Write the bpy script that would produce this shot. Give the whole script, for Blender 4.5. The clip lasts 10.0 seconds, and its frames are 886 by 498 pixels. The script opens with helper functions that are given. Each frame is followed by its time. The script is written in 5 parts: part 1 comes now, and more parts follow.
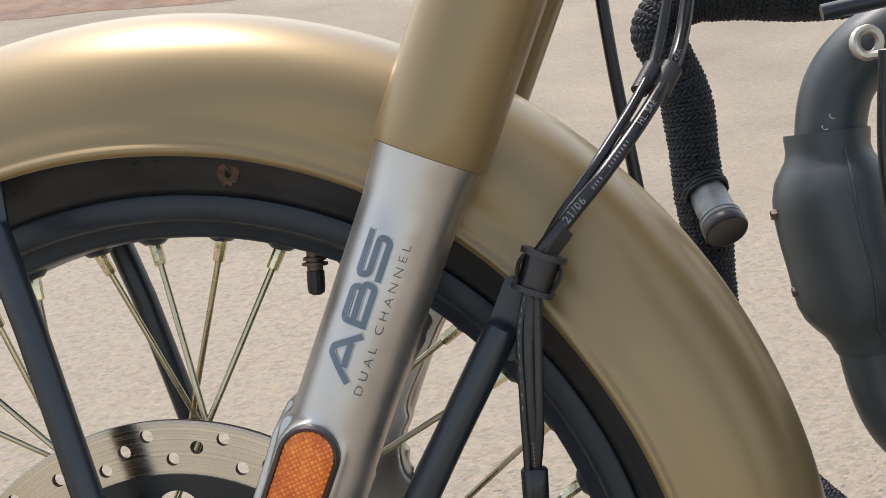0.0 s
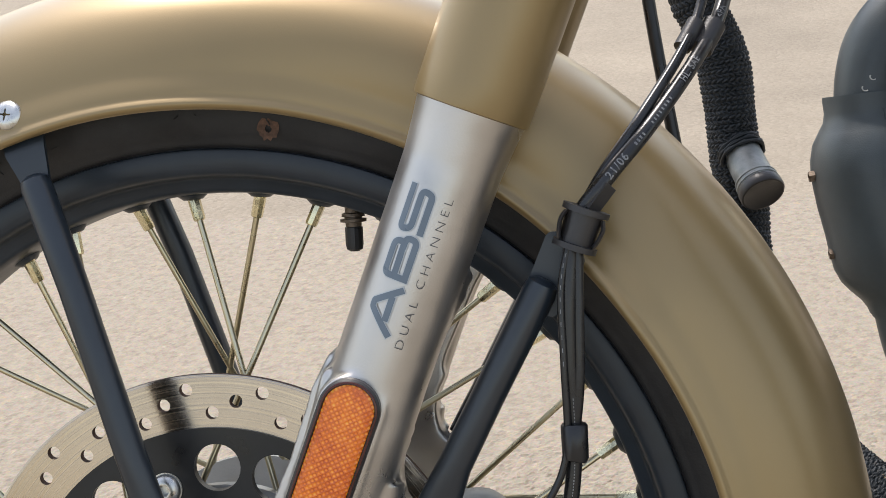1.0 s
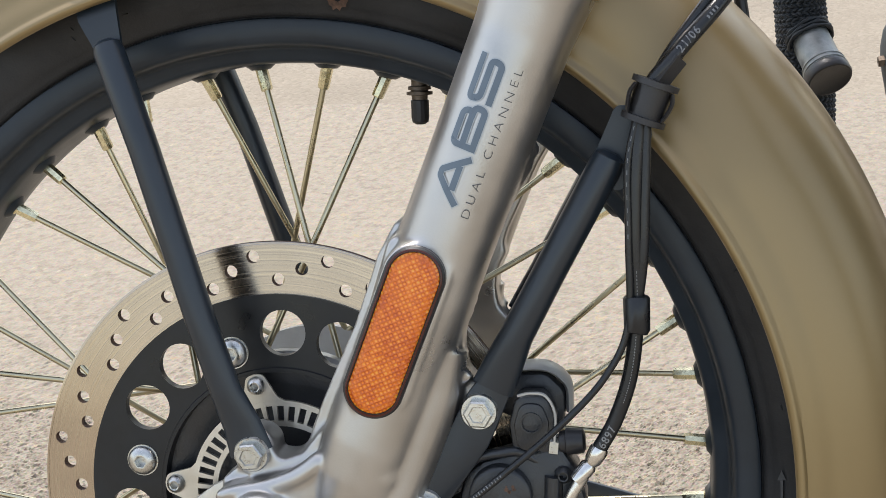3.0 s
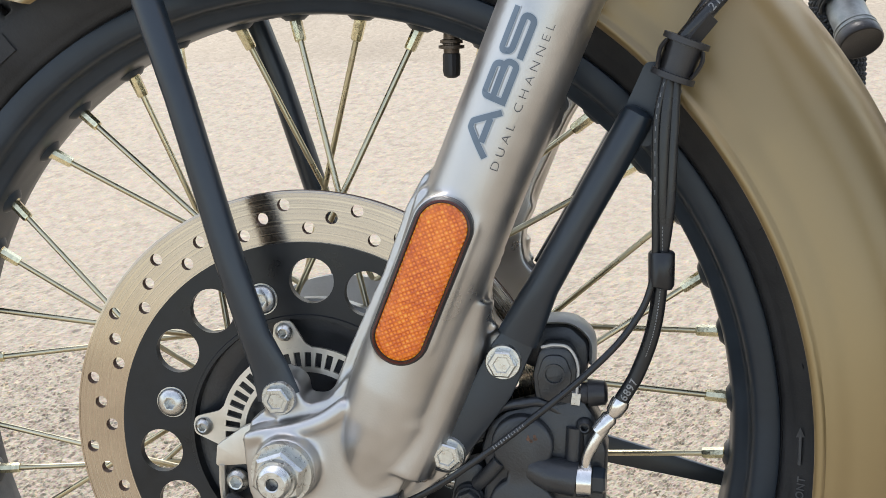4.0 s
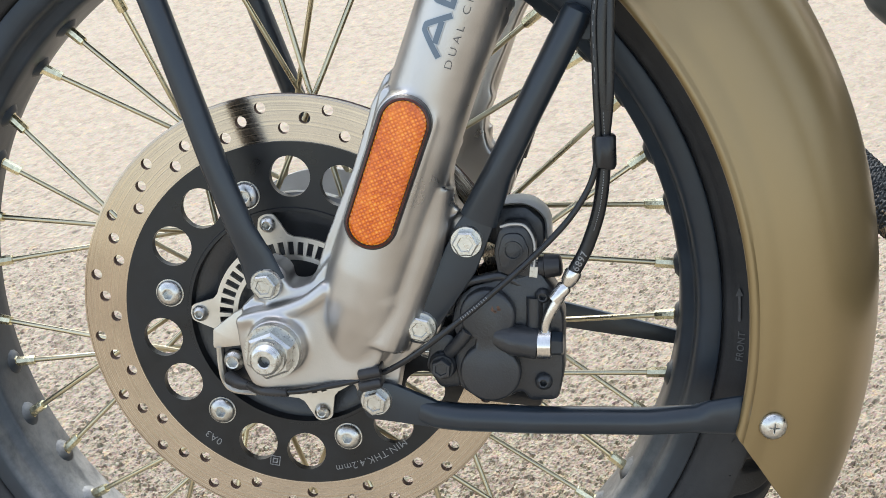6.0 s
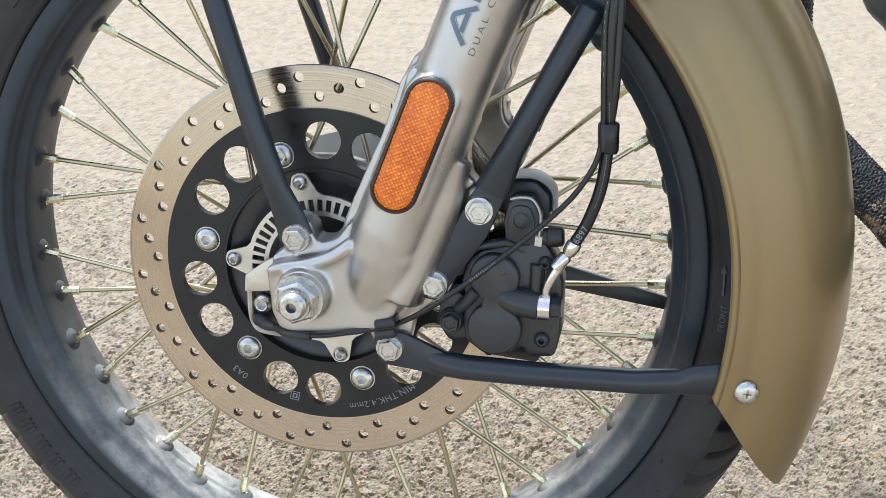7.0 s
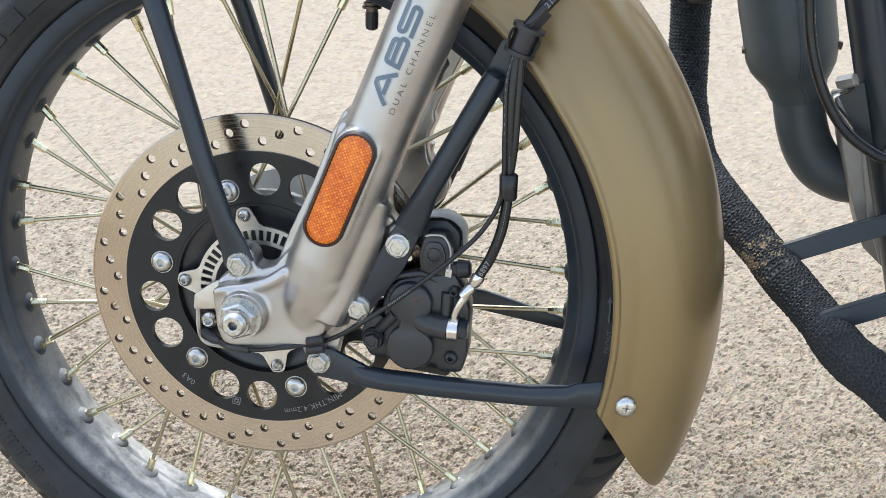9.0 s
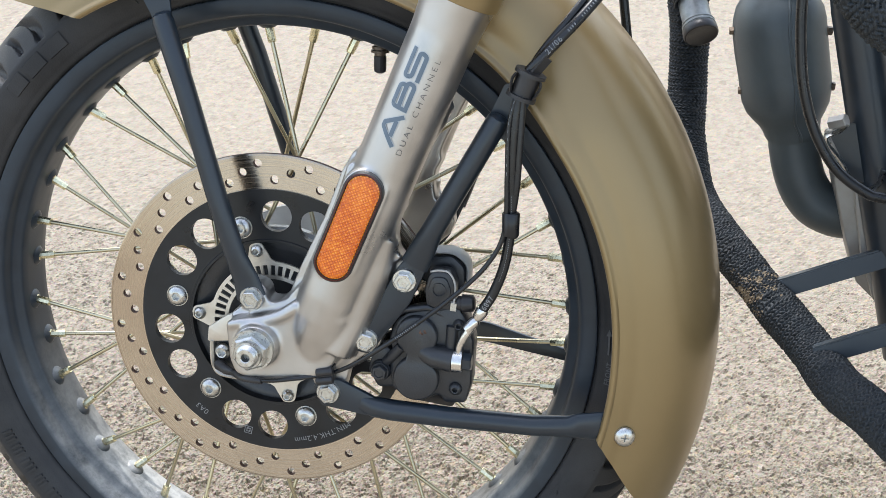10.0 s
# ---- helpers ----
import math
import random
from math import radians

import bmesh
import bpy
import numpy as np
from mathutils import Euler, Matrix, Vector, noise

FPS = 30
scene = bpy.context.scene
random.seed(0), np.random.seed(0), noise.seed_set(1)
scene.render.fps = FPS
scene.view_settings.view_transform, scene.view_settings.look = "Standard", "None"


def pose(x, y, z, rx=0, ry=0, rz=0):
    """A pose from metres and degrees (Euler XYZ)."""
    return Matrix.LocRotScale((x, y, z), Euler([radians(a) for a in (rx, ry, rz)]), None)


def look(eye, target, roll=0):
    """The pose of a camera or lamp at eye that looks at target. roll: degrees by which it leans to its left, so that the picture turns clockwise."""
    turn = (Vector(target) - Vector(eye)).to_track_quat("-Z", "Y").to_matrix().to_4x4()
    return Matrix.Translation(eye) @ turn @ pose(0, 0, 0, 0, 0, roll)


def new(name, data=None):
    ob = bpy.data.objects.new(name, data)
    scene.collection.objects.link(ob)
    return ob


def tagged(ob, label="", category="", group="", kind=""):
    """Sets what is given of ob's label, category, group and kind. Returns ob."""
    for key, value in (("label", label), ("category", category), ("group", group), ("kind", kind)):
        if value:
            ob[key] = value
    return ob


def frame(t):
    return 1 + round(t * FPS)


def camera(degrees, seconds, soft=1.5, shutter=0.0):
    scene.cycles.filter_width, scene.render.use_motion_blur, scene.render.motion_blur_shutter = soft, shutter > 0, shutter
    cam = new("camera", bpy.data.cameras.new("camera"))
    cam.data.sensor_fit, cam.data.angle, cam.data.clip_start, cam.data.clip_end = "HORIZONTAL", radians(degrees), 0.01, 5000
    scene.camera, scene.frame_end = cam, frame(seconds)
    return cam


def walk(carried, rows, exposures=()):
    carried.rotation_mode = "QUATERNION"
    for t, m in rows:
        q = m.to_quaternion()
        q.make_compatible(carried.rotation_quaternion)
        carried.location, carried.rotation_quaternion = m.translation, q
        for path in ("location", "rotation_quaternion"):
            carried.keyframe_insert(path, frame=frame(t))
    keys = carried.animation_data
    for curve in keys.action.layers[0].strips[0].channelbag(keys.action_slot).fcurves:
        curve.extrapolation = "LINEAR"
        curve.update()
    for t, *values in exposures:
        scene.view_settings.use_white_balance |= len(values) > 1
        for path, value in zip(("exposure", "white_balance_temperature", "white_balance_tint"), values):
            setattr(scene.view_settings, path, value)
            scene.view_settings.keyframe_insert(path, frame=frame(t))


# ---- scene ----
cam = camera(36.99, 10.0, soft=0.5)
PATH = [
    (0, (0.217, -0.628, 0.771), (0.023, 1.245, 0.097), -4.8),
    (0.5, (0.211, -0.629, 0.766), (-0.001, 1.235, 0.073), -4.6),
    (1, (0.206, -0.631, 0.764), (-0.019, 1.225, 0.052), -4.7),
    (1.5, (0.203, -0.633, 0.76), (-0.04, 1.211, 0.023), -4.9),
    (2, (0.2, -0.636, 0.755), (-0.065, 1.192, -0.012), -4.5),
    (2.5, (0.198, -0.638, 0.754), (-0.09, 1.166, -0.06), -4.7),
    (2.7, (0.1977, -0.6396, 0.7541), (0.0518, 0.2586, 0.3395), -4.56),
    (3.8, (0.1963, -0.6502, 0.7532), (0.0320, 0.2322, 0.3124), -4.00),
    (4, (0.197, -0.653, 0.753), (-0.139, 1.104, -0.143), -3.7),
    (4.5, (0.2, -0.66, 0.747), (-0.153, 1.055, -0.219), -3.9),
    (5, (0.206, -0.67, 0.745), (-0.165, 1.046, -0.212), -3.4),
    (5.5, (0.212, -0.687, 0.758), (-0.136, 1.013, -0.238), -4.1),
    (6, (0.225, -0.708, 0.788), (-0.104, 0.961, -0.264), -6.7),
    (6.2, (0.2284, -0.7187, 0.7997), (0.0605, 0.1081, 0.2629), -6.85),
    (7.3, (0.2428, -0.7811, 0.8632), (0.0738, 0.0200, 0.2889), -3.00),
    (7.5, (0.246, -0.792, 0.874), (-0.082, 0.806, -0.283), -2.8),
    (8, (0.263, -0.818, 0.903), (-0.065, 0.786, -0.245), -2.8),
    (8.5, (0.281, -0.839, 0.925), (-0.025, 0.773, -0.219), -2.2),
    (9, (0.29, -0.851, 0.939), (-0.007, 0.767, -0.198), -1.6),
    (9.5, (0.294, -0.866, 0.957), (-0.022, 0.77, -0.149), -2.0),
    (10, (0.299, -0.877, 0.966), (-0.016, 0.76, -0.138), -1.8),
]
walk(cam, [(t, look(eye, target, roll)) for t, eye, target, roll in PATH],
     exposures=[(0, 0.86, 6600, 14), (0.5, 0.98, 6600, 14), (1.0, 1.00, 6600, 14), (2.5, 1.07, 6530, 13), (4.0, 1.26, 6380, 12), (4.5, 1.38, 6340, 12), (6.0, 1.37, 6300, 11), (7.5, 1.38, 6200, 11), (10.0, 1.38, 6120, 11)])


# ---- light ----
LEAN = Matrix.Translation((0, 0, 0.3113)) @ pose(0, 0, 0, -16) @ Matrix.Translation((0, 0, -0.322))
SUN_ELEVATION, SUN_AZIMUTH = 60, -26
world = bpy.data.worlds.new("sky")
scene.world = world
world.use_nodes = True
wn = world.node_tree
sky = wn.nodes.new("ShaderNodeTexSky")
sky.sky_type, sky.sun_disc = "NISHITA", False
sky.sun_elevation, sky.sun_rotation = radians(SUN_ELEVATION), radians(SUN_AZIMUTH)
sky.air_density, sky.dust_density = 1.6, 1.6
haze = wn.nodes.new("ShaderNodeHueSaturation")
haze.inputs["Saturation"].default_value = 0.62
wn.links.new(sky.outputs[0], haze.inputs["Color"])
wn.links.new(haze.outputs[0], wn.nodes["Background"].inputs[0])
wn.nodes["Background"].inputs[1].default_value = 0.138
sun = new("sun", bpy.data.lights.new("sun", "SUN"))
sun.data.energy, sun.data.angle, sun.data.color = 1.75, radians(4), (1.0, 0.96, 0.90)
_e, _a = radians(SUN_ELEVATION), radians(SUN_AZIMUTH)
sun.matrix_world = look((10 * math.sin(_a) * math.cos(_e), 10 * math.cos(_a) * math.cos(_e), 10 * math.sin(_e)), (0, 0, 0))


# ---- materials ----
def material(name, color, rough=0.5, metal=0.0, vary=0.15, scale=60.0, bump=0.0, bump_scale=400.0, rough_vary=0.1,
             coat=0.0, coat_rough=0.12, dust=0.0, dust_color=(0.35, 0.31, 0.26), per_object=0.0, spec=0.5, dust_scale=14.0):
    """A surface with two scales of colour and gloss variation, fine relief and an even film of dust."""
    m = bpy.data.materials.new(name)
    m.use_nodes = True
    n, l = m.node_tree.nodes, m.node_tree.links
    b = n["Principled BSDF"]
    co = n.new("ShaderNodeTexCoord")
    big, fine = n.new("ShaderNodeTexNoise"), n.new("ShaderNodeTexNoise")
    big.inputs["Scale"].default_value, big.inputs["Detail"].default_value = scale, 5
    fine.inputs["Scale"].default_value, fine.inputs["Detail"].default_value = bump_scale, 3
    l.new(co.outputs["Object"], big.inputs["Vector"])
    l.new(co.outputs["Object"], fine.inputs["Vector"])
    ramp = n.new("ShaderNodeMapRange")
    ramp.inputs["From Min"].default_value, ramp.inputs["From Max"].default_value = 0.3, 0.7
    ramp.inputs["To Min"].default_value, ramp.inputs["To Max"].default_value = 1 - vary, 1 + vary
    l.new(big.outputs["Fac"], ramp.inputs["Value"])
    mul = n.new("ShaderNodeVectorMath")
    mul.operation = "SCALE"
    mul.inputs[0].default_value = color
    last = ramp.outputs[0]
    if per_object:
        info, ob = n.new("ShaderNodeObjectInfo"), n.new("ShaderNodeMapRange")
        ob.inputs["To Min"].default_value, ob.inputs["To Max"].default_value = 1 - per_object, 1 + per_object
        l.new(info.outputs["Random"], ob.inputs["Value"])
        pm = n.new("ShaderNodeMath")
        pm.operation = "MULTIPLY"
        l.new(last, pm.inputs[0])
        l.new(ob.outputs[0], pm.inputs[1])
        last = pm.outputs[0]
    l.new(last, mul.inputs["Scale"])
    col = mul.outputs[0]
    if dust:
        dn, dr, mix = n.new("ShaderNodeTexNoise"), n.new("ShaderNodeMapRange"), n.new("ShaderNodeMixRGB")
        dn.inputs["Scale"].default_value, dn.inputs["Detail"].default_value = dust_scale, 8
        dn.inputs["Roughness"].default_value = 0.65
        l.new(co.outputs["Object"], dn.inputs["Vector"])
        dr.inputs["From Min"].default_value, dr.inputs["From Max"].default_value = 0.38, 0.75
        dr.inputs["To Max"].default_value = dust
        l.new(dn.outputs["Fac"], dr.inputs["Value"])
        l.new(dr.outputs[0], mix.inputs[0])
        l.new(col, mix.inputs[1])
        mix.inputs[2].default_value = (*dust_color, 1)
        col = mix.outputs[0]
    l.new(col, b.inputs["Base Color"])
    rr = n.new("ShaderNodeMapRange")
    rr.inputs["From Min"].default_value, rr.inputs["From Max"].default_value = 0.3, 0.7
    rr.inputs["To Min"].default_value, rr.inputs["To Max"].default_value = max(rough - rough_vary, 0.03), min(rough + rough_vary, 1)
    l.new(big.outputs["Fac"], rr.inputs["Value"])
    l.new(rr.outputs[0], b.inputs["Roughness"])
    b.inputs["Metallic"].default_value = metal
    b.inputs["Specular IOR Level"].default_value = spec
    b.inputs["Coat Weight"].default_value = coat
    b.inputs["Coat Roughness"].default_value = coat_rough
    if bump:
        bp = n.new("ShaderNodeBump")
        bp.inputs["Strength"].default_value, bp.inputs["Distance"].default_value = min(1, bump), 0.0006
        l.new(fine.outputs["Fac"], bp.inputs["Height"])
        l.new(bp.outputs[0], b.inputs["Normal"])
    return m


def settle(m, low, high, color, amount):
    """Dust that has settled on the ledges of a standing wheel's lower part that face up, broken up by streaks."""
    n, l = m.node_tree.nodes, m.node_tree.links
    b = n["Principled BSDF"]
    old = b.inputs["Base Color"].links[0].from_socket
    co, sep, mr, no = n.new("ShaderNodeTexCoord"), n.new("ShaderNodeSeparateXYZ"), n.new("ShaderNodeMapRange"), n.new("ShaderNodeTexNoise")
    l.new(co.outputs["Object"], sep.inputs[0])
    l.new(co.outputs["Object"], no.inputs["Vector"])
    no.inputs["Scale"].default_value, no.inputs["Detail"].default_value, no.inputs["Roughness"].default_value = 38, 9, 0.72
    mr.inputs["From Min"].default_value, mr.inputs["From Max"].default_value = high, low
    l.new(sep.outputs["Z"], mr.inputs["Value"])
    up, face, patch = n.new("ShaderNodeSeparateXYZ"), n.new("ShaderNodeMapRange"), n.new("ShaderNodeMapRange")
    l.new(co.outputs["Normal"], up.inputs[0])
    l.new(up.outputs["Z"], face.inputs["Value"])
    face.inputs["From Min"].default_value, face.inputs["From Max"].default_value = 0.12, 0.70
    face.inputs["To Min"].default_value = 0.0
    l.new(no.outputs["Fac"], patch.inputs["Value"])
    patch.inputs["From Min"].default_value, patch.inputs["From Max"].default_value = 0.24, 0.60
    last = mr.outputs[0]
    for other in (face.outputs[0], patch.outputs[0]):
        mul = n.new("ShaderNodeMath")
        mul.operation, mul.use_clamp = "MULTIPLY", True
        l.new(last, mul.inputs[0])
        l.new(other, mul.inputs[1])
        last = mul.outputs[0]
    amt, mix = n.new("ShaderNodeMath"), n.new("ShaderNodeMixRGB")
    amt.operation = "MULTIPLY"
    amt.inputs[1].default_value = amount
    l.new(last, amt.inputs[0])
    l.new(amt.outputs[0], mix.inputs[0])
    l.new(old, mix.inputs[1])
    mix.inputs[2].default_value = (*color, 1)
    l.new(mix.outputs[0], b.inputs["Base Color"])


GOLD = material("khaki_gold_paint", (0.255, 0.178, 0.074), 0.41, 0.50, 0.06, 9, 0.05, 1500, 0.03, coat=0.55, coat_rough=0.24, spec=0.6)
ALU = material("cast_aluminium", (0.515, 0.50, 0.48), 0.36, 0.93, 0.20, 28, 0.12, 900, 0.10, dust=0.30, dust_color=(0.30, 0.255, 0.20))
ALU_PLATE = material("stamped_steel", (0.62, 0.58, 0.51), 0.42, 0.85, 0.12, 90, 0.1, 700)
ZINC = material("zinc_bolt", (0.54, 0.535, 0.51), 0.30, 1.0, 0.15, 300, 0.15, 1200, 0.08, per_object=0.12)
CHROME = material("steel_fitting", (0.68, 0.66, 0.63), 0.2, 1.0, 0.1, 250, 0.05, 900, 0.08)
BRASS = material("yellow_zinc_spoke", (0.51, 0.455, 0.315), 0.28, 1.0, 0.10, 5, 0, 900, 0.04, per_object=0.22)
NIPPLE = material("yellow_zinc_nipple", (0.72, 0.66, 0.44), 0.24, 1.0, 0.2, 300, 0.15, 900, 0.08, per_object=0.2)
BLACK = material("black_satin_paint", (0.0110, 0.0180, 0.0260), 0.36, 0.0, 0.2, 40, 0.05, 900, 0.06, coat=0.15, coat_rough=0.18, dust=0.02)
RIM = material("black_rim_paint", (0.0225, 0.0300, 0.0390), 0.38, 0.0, 0.2, 40, 0.06, 900, 0.08, coat=0.08, coat_rough=0.2, spec=0.30, dust=0.02, dust_color=(0.26, 0.27, 0.28), dust_scale=9)
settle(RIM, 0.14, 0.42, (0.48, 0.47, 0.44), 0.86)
MATT = material("matt_black_paint", (0.050, 0.064, 0.070), 0.48, 0.0, 0.2, 30, 0.15, 1100, 0.06, coat=0.15, coat_rough=0.3, dust=0.05)
CAST_BLACK = material("black_cast_metal", (0.0150, 0.0175, 0.0215), 0.38, 0.0, 0.25, 60, 0.4, 700, 0.10, coat=0.2, coat_rough=0.2, dust=0.05)
RUBBER = material("tyre_rubber", (0.024, 0.0245, 0.026), 0.55, 0.0, 0.3, 25, 0.4, 700, 0.08, spec=0.28, dust=0.13, dust_color=(0.20, 0.185, 0.17))
HOSE = material("black_hose", (0.008, 0.009, 0.011), 0.30, 0.0, 0.2, 80, 0.1, 900, 0.08, dust=0.03)
PLASTIC = material("black_plastic", (0.014, 0.014, 0.016), 0.42, 0.0, 0.2, 80, 0.2, 900, 0.08, dust=0.08)
PRINT = material("white_print", (0.20, 0.20, 0.20), 0.6, 0.0, 0.5, 900)
DECAL_EDGE = material("pale_decal_edge", (0.42, 0.44, 0.45), 0.4, 0.3, 0.1, 100)
ENGINE = material("dull_engine_casing", (0.33, 0.32, 0.30), 0.5, 0.55, 0.2, 40, 0.3, 700, 0.1, dust=0.25, dust_color=(0.20, 0.16, 0.11))
CARRIER = material("black_carrier_coat", (0.0095, 0.0105, 0.0120), 0.36, 0.0, 0.25, 60, 0.08, 900, 0.10, coat=0.1, coat_rough=0.2, spec=0.35, dust=0.03, dust_color=(0.16, 0.15, 0.14), dust_scale=45)
STUB = material("scuffed_grey_pipe", (0.20, 0.22, 0.22), 0.5, 0.35, 0.4, 70, 0.3, 500, 0.15, dust=0.45, dust_color=(0.50, 0.50, 0.48), dust_scale=60)
RUSTY = material("rusty_steel", (0.15, 0.115, 0.085), 0.5, 0.6, 0.4, 300, 0.3, 1200)
RED_RIM = material("dark_red_plastic", (0.060, 0.010, 0.006), 0.28, 0.0, 0.2, 80)
PALE_RUBBER = material("dusty_rubber", (0.085, 0.085, 0.085), 0.7, 0.0, 0.2, 200, 0.3, 900)
RUST = material("rust_stain", (0.105, 0.060, 0.040), 0.9, 0.0, 0.5, 350, 0.6, 900)
DECAL = material("blue_grey_decal", (0.115, 0.150, 0.185), 0.35, 0.0, 0.1, 100)
DECAL_FINE = material("grey_decal", (0.075, 0.075, 0.08), 0.4, 0.0, 0.1, 100)
ROPE = material("black_rope", (0.0085, 0.0125, 0.0160), 0.55, 0.0, 0.35, 150, 0.5, 1500, 0.05)
ROPE_MUD = material("dried_mud", (0.22, 0.17, 0.11), 0.95, 0.0, 0.3, 120, 0.8, 900)
SILVER = material("silver_casing", (0.50, 0.49, 0.46), 0.42, 0.35, 0.12, 40, 0.2, 700, 0.08, dust=0.3)


def disc_steel():
    m = material("ground_disc_steel", (0.50, 0.425, 0.340), 0.22, 1.0, 0.06, 40, 0, 900, 0.03)
    n, l = m.node_tree.nodes, m.node_tree.links
    b = n["Principled BSDF"]
    t = n.new("ShaderNodeTangent")
    t.direction_type, t.axis = "RADIAL", "Y"
    l.new(t.outputs[0], b.inputs["Tangent"])
    b.inputs["Anisotropic"].default_value = 0.85
    b.inputs["Anisotropic Rotation"].default_value = 0.25
    # turned grooves, as rings of slightly different gloss
    co, sub, ln, no, mr = n.new("ShaderNodeTexCoord"), n.new("ShaderNodeVectorMath"), n.new("ShaderNodeVectorMath"), n.new("ShaderNodeTexNoise"), n.new("ShaderNodeMapRange")
    sub.operation, ln.operation = "SUBTRACT", "LENGTH"
    sub.inputs[1].default_value = (0, 0, 0.322)
    l.new(co.outputs["Object"], sub.inputs[0])
    l.new(sub.outputs[0], ln.inputs[0])
    no.noise_dimensions = "1D"
    no.inputs["Scale"].default_value, no.inputs["Detail"].default_value = 900, 4
    l.new(ln.outputs["Value"], no.inputs["W"])
    mr.inputs["From Min"].default_value, mr.inputs["From Max"].default_value = 0.25, 0.75
    mr.inputs["To Min"].default_value, mr.inputs["To Max"].default_value = 0.14, 0.32
    l.new(no.outputs["Fac"], mr.inputs["Value"])
    l.new(mr.outputs[0], b.inputs["Roughness"])
    return m


DISC = disc_steel()


def reflector_plastic():
    """Clear orange plastic over small prisms in rows, their glints painted into the colour."""
    m = material("orange_reflector", (0.80, 0.17, 0.015), 0.22, 0.0, 0.2, 120, 0, 900, 0.05, coat=0.3)
    n, l = m.node_tree.nodes, m.node_tree.links
    b = n["Principled BSDF"]
    co, vo, bp, mr = n.new("ShaderNodeTexCoord"), n.new("ShaderNodeTexVoronoi"), n.new("ShaderNodeBump"), n.new("ShaderNodeMapRange")
    vo.inputs["Scale"].default_value, vo.inputs["Randomness"].default_value = 480, 0.14
    mp = n.new("ShaderNodeMapping")
    mp.inputs["Rotation"].default_value = (0, radians(22), 0)
    l.new(co.outputs["Object"], mp.inputs["Vector"])
    l.new(mp.outputs[0], vo.inputs["Vector"])
    bp.inputs["Strength"].default_value, bp.inputs["Distance"].default_value = 0.9, 0.0009
    l.new(vo.outputs["Distance"], bp.inputs["Height"])
    l.new(bp.outputs[0], b.inputs["Normal"])
    # each prism's glint is put into the base colour, varied in broad drifts
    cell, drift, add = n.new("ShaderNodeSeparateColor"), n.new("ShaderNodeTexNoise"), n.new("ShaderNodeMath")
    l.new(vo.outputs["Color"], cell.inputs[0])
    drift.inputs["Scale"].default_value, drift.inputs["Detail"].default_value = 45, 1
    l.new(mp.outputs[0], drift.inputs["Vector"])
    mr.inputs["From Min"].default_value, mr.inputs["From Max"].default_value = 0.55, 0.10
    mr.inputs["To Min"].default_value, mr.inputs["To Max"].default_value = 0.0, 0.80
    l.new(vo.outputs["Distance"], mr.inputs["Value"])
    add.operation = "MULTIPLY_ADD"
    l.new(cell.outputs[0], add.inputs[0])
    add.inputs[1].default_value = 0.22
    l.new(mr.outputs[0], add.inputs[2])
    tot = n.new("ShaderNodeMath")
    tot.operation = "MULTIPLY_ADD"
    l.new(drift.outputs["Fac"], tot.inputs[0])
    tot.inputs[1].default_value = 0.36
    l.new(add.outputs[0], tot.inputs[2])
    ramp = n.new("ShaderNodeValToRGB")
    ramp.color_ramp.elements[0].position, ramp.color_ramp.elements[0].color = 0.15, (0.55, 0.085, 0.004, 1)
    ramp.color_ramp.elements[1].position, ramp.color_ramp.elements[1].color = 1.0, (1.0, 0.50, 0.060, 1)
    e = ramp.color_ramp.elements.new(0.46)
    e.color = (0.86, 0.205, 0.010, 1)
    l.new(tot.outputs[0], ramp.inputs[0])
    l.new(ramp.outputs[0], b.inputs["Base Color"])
    return m


ORANGE = reflector_plastic()


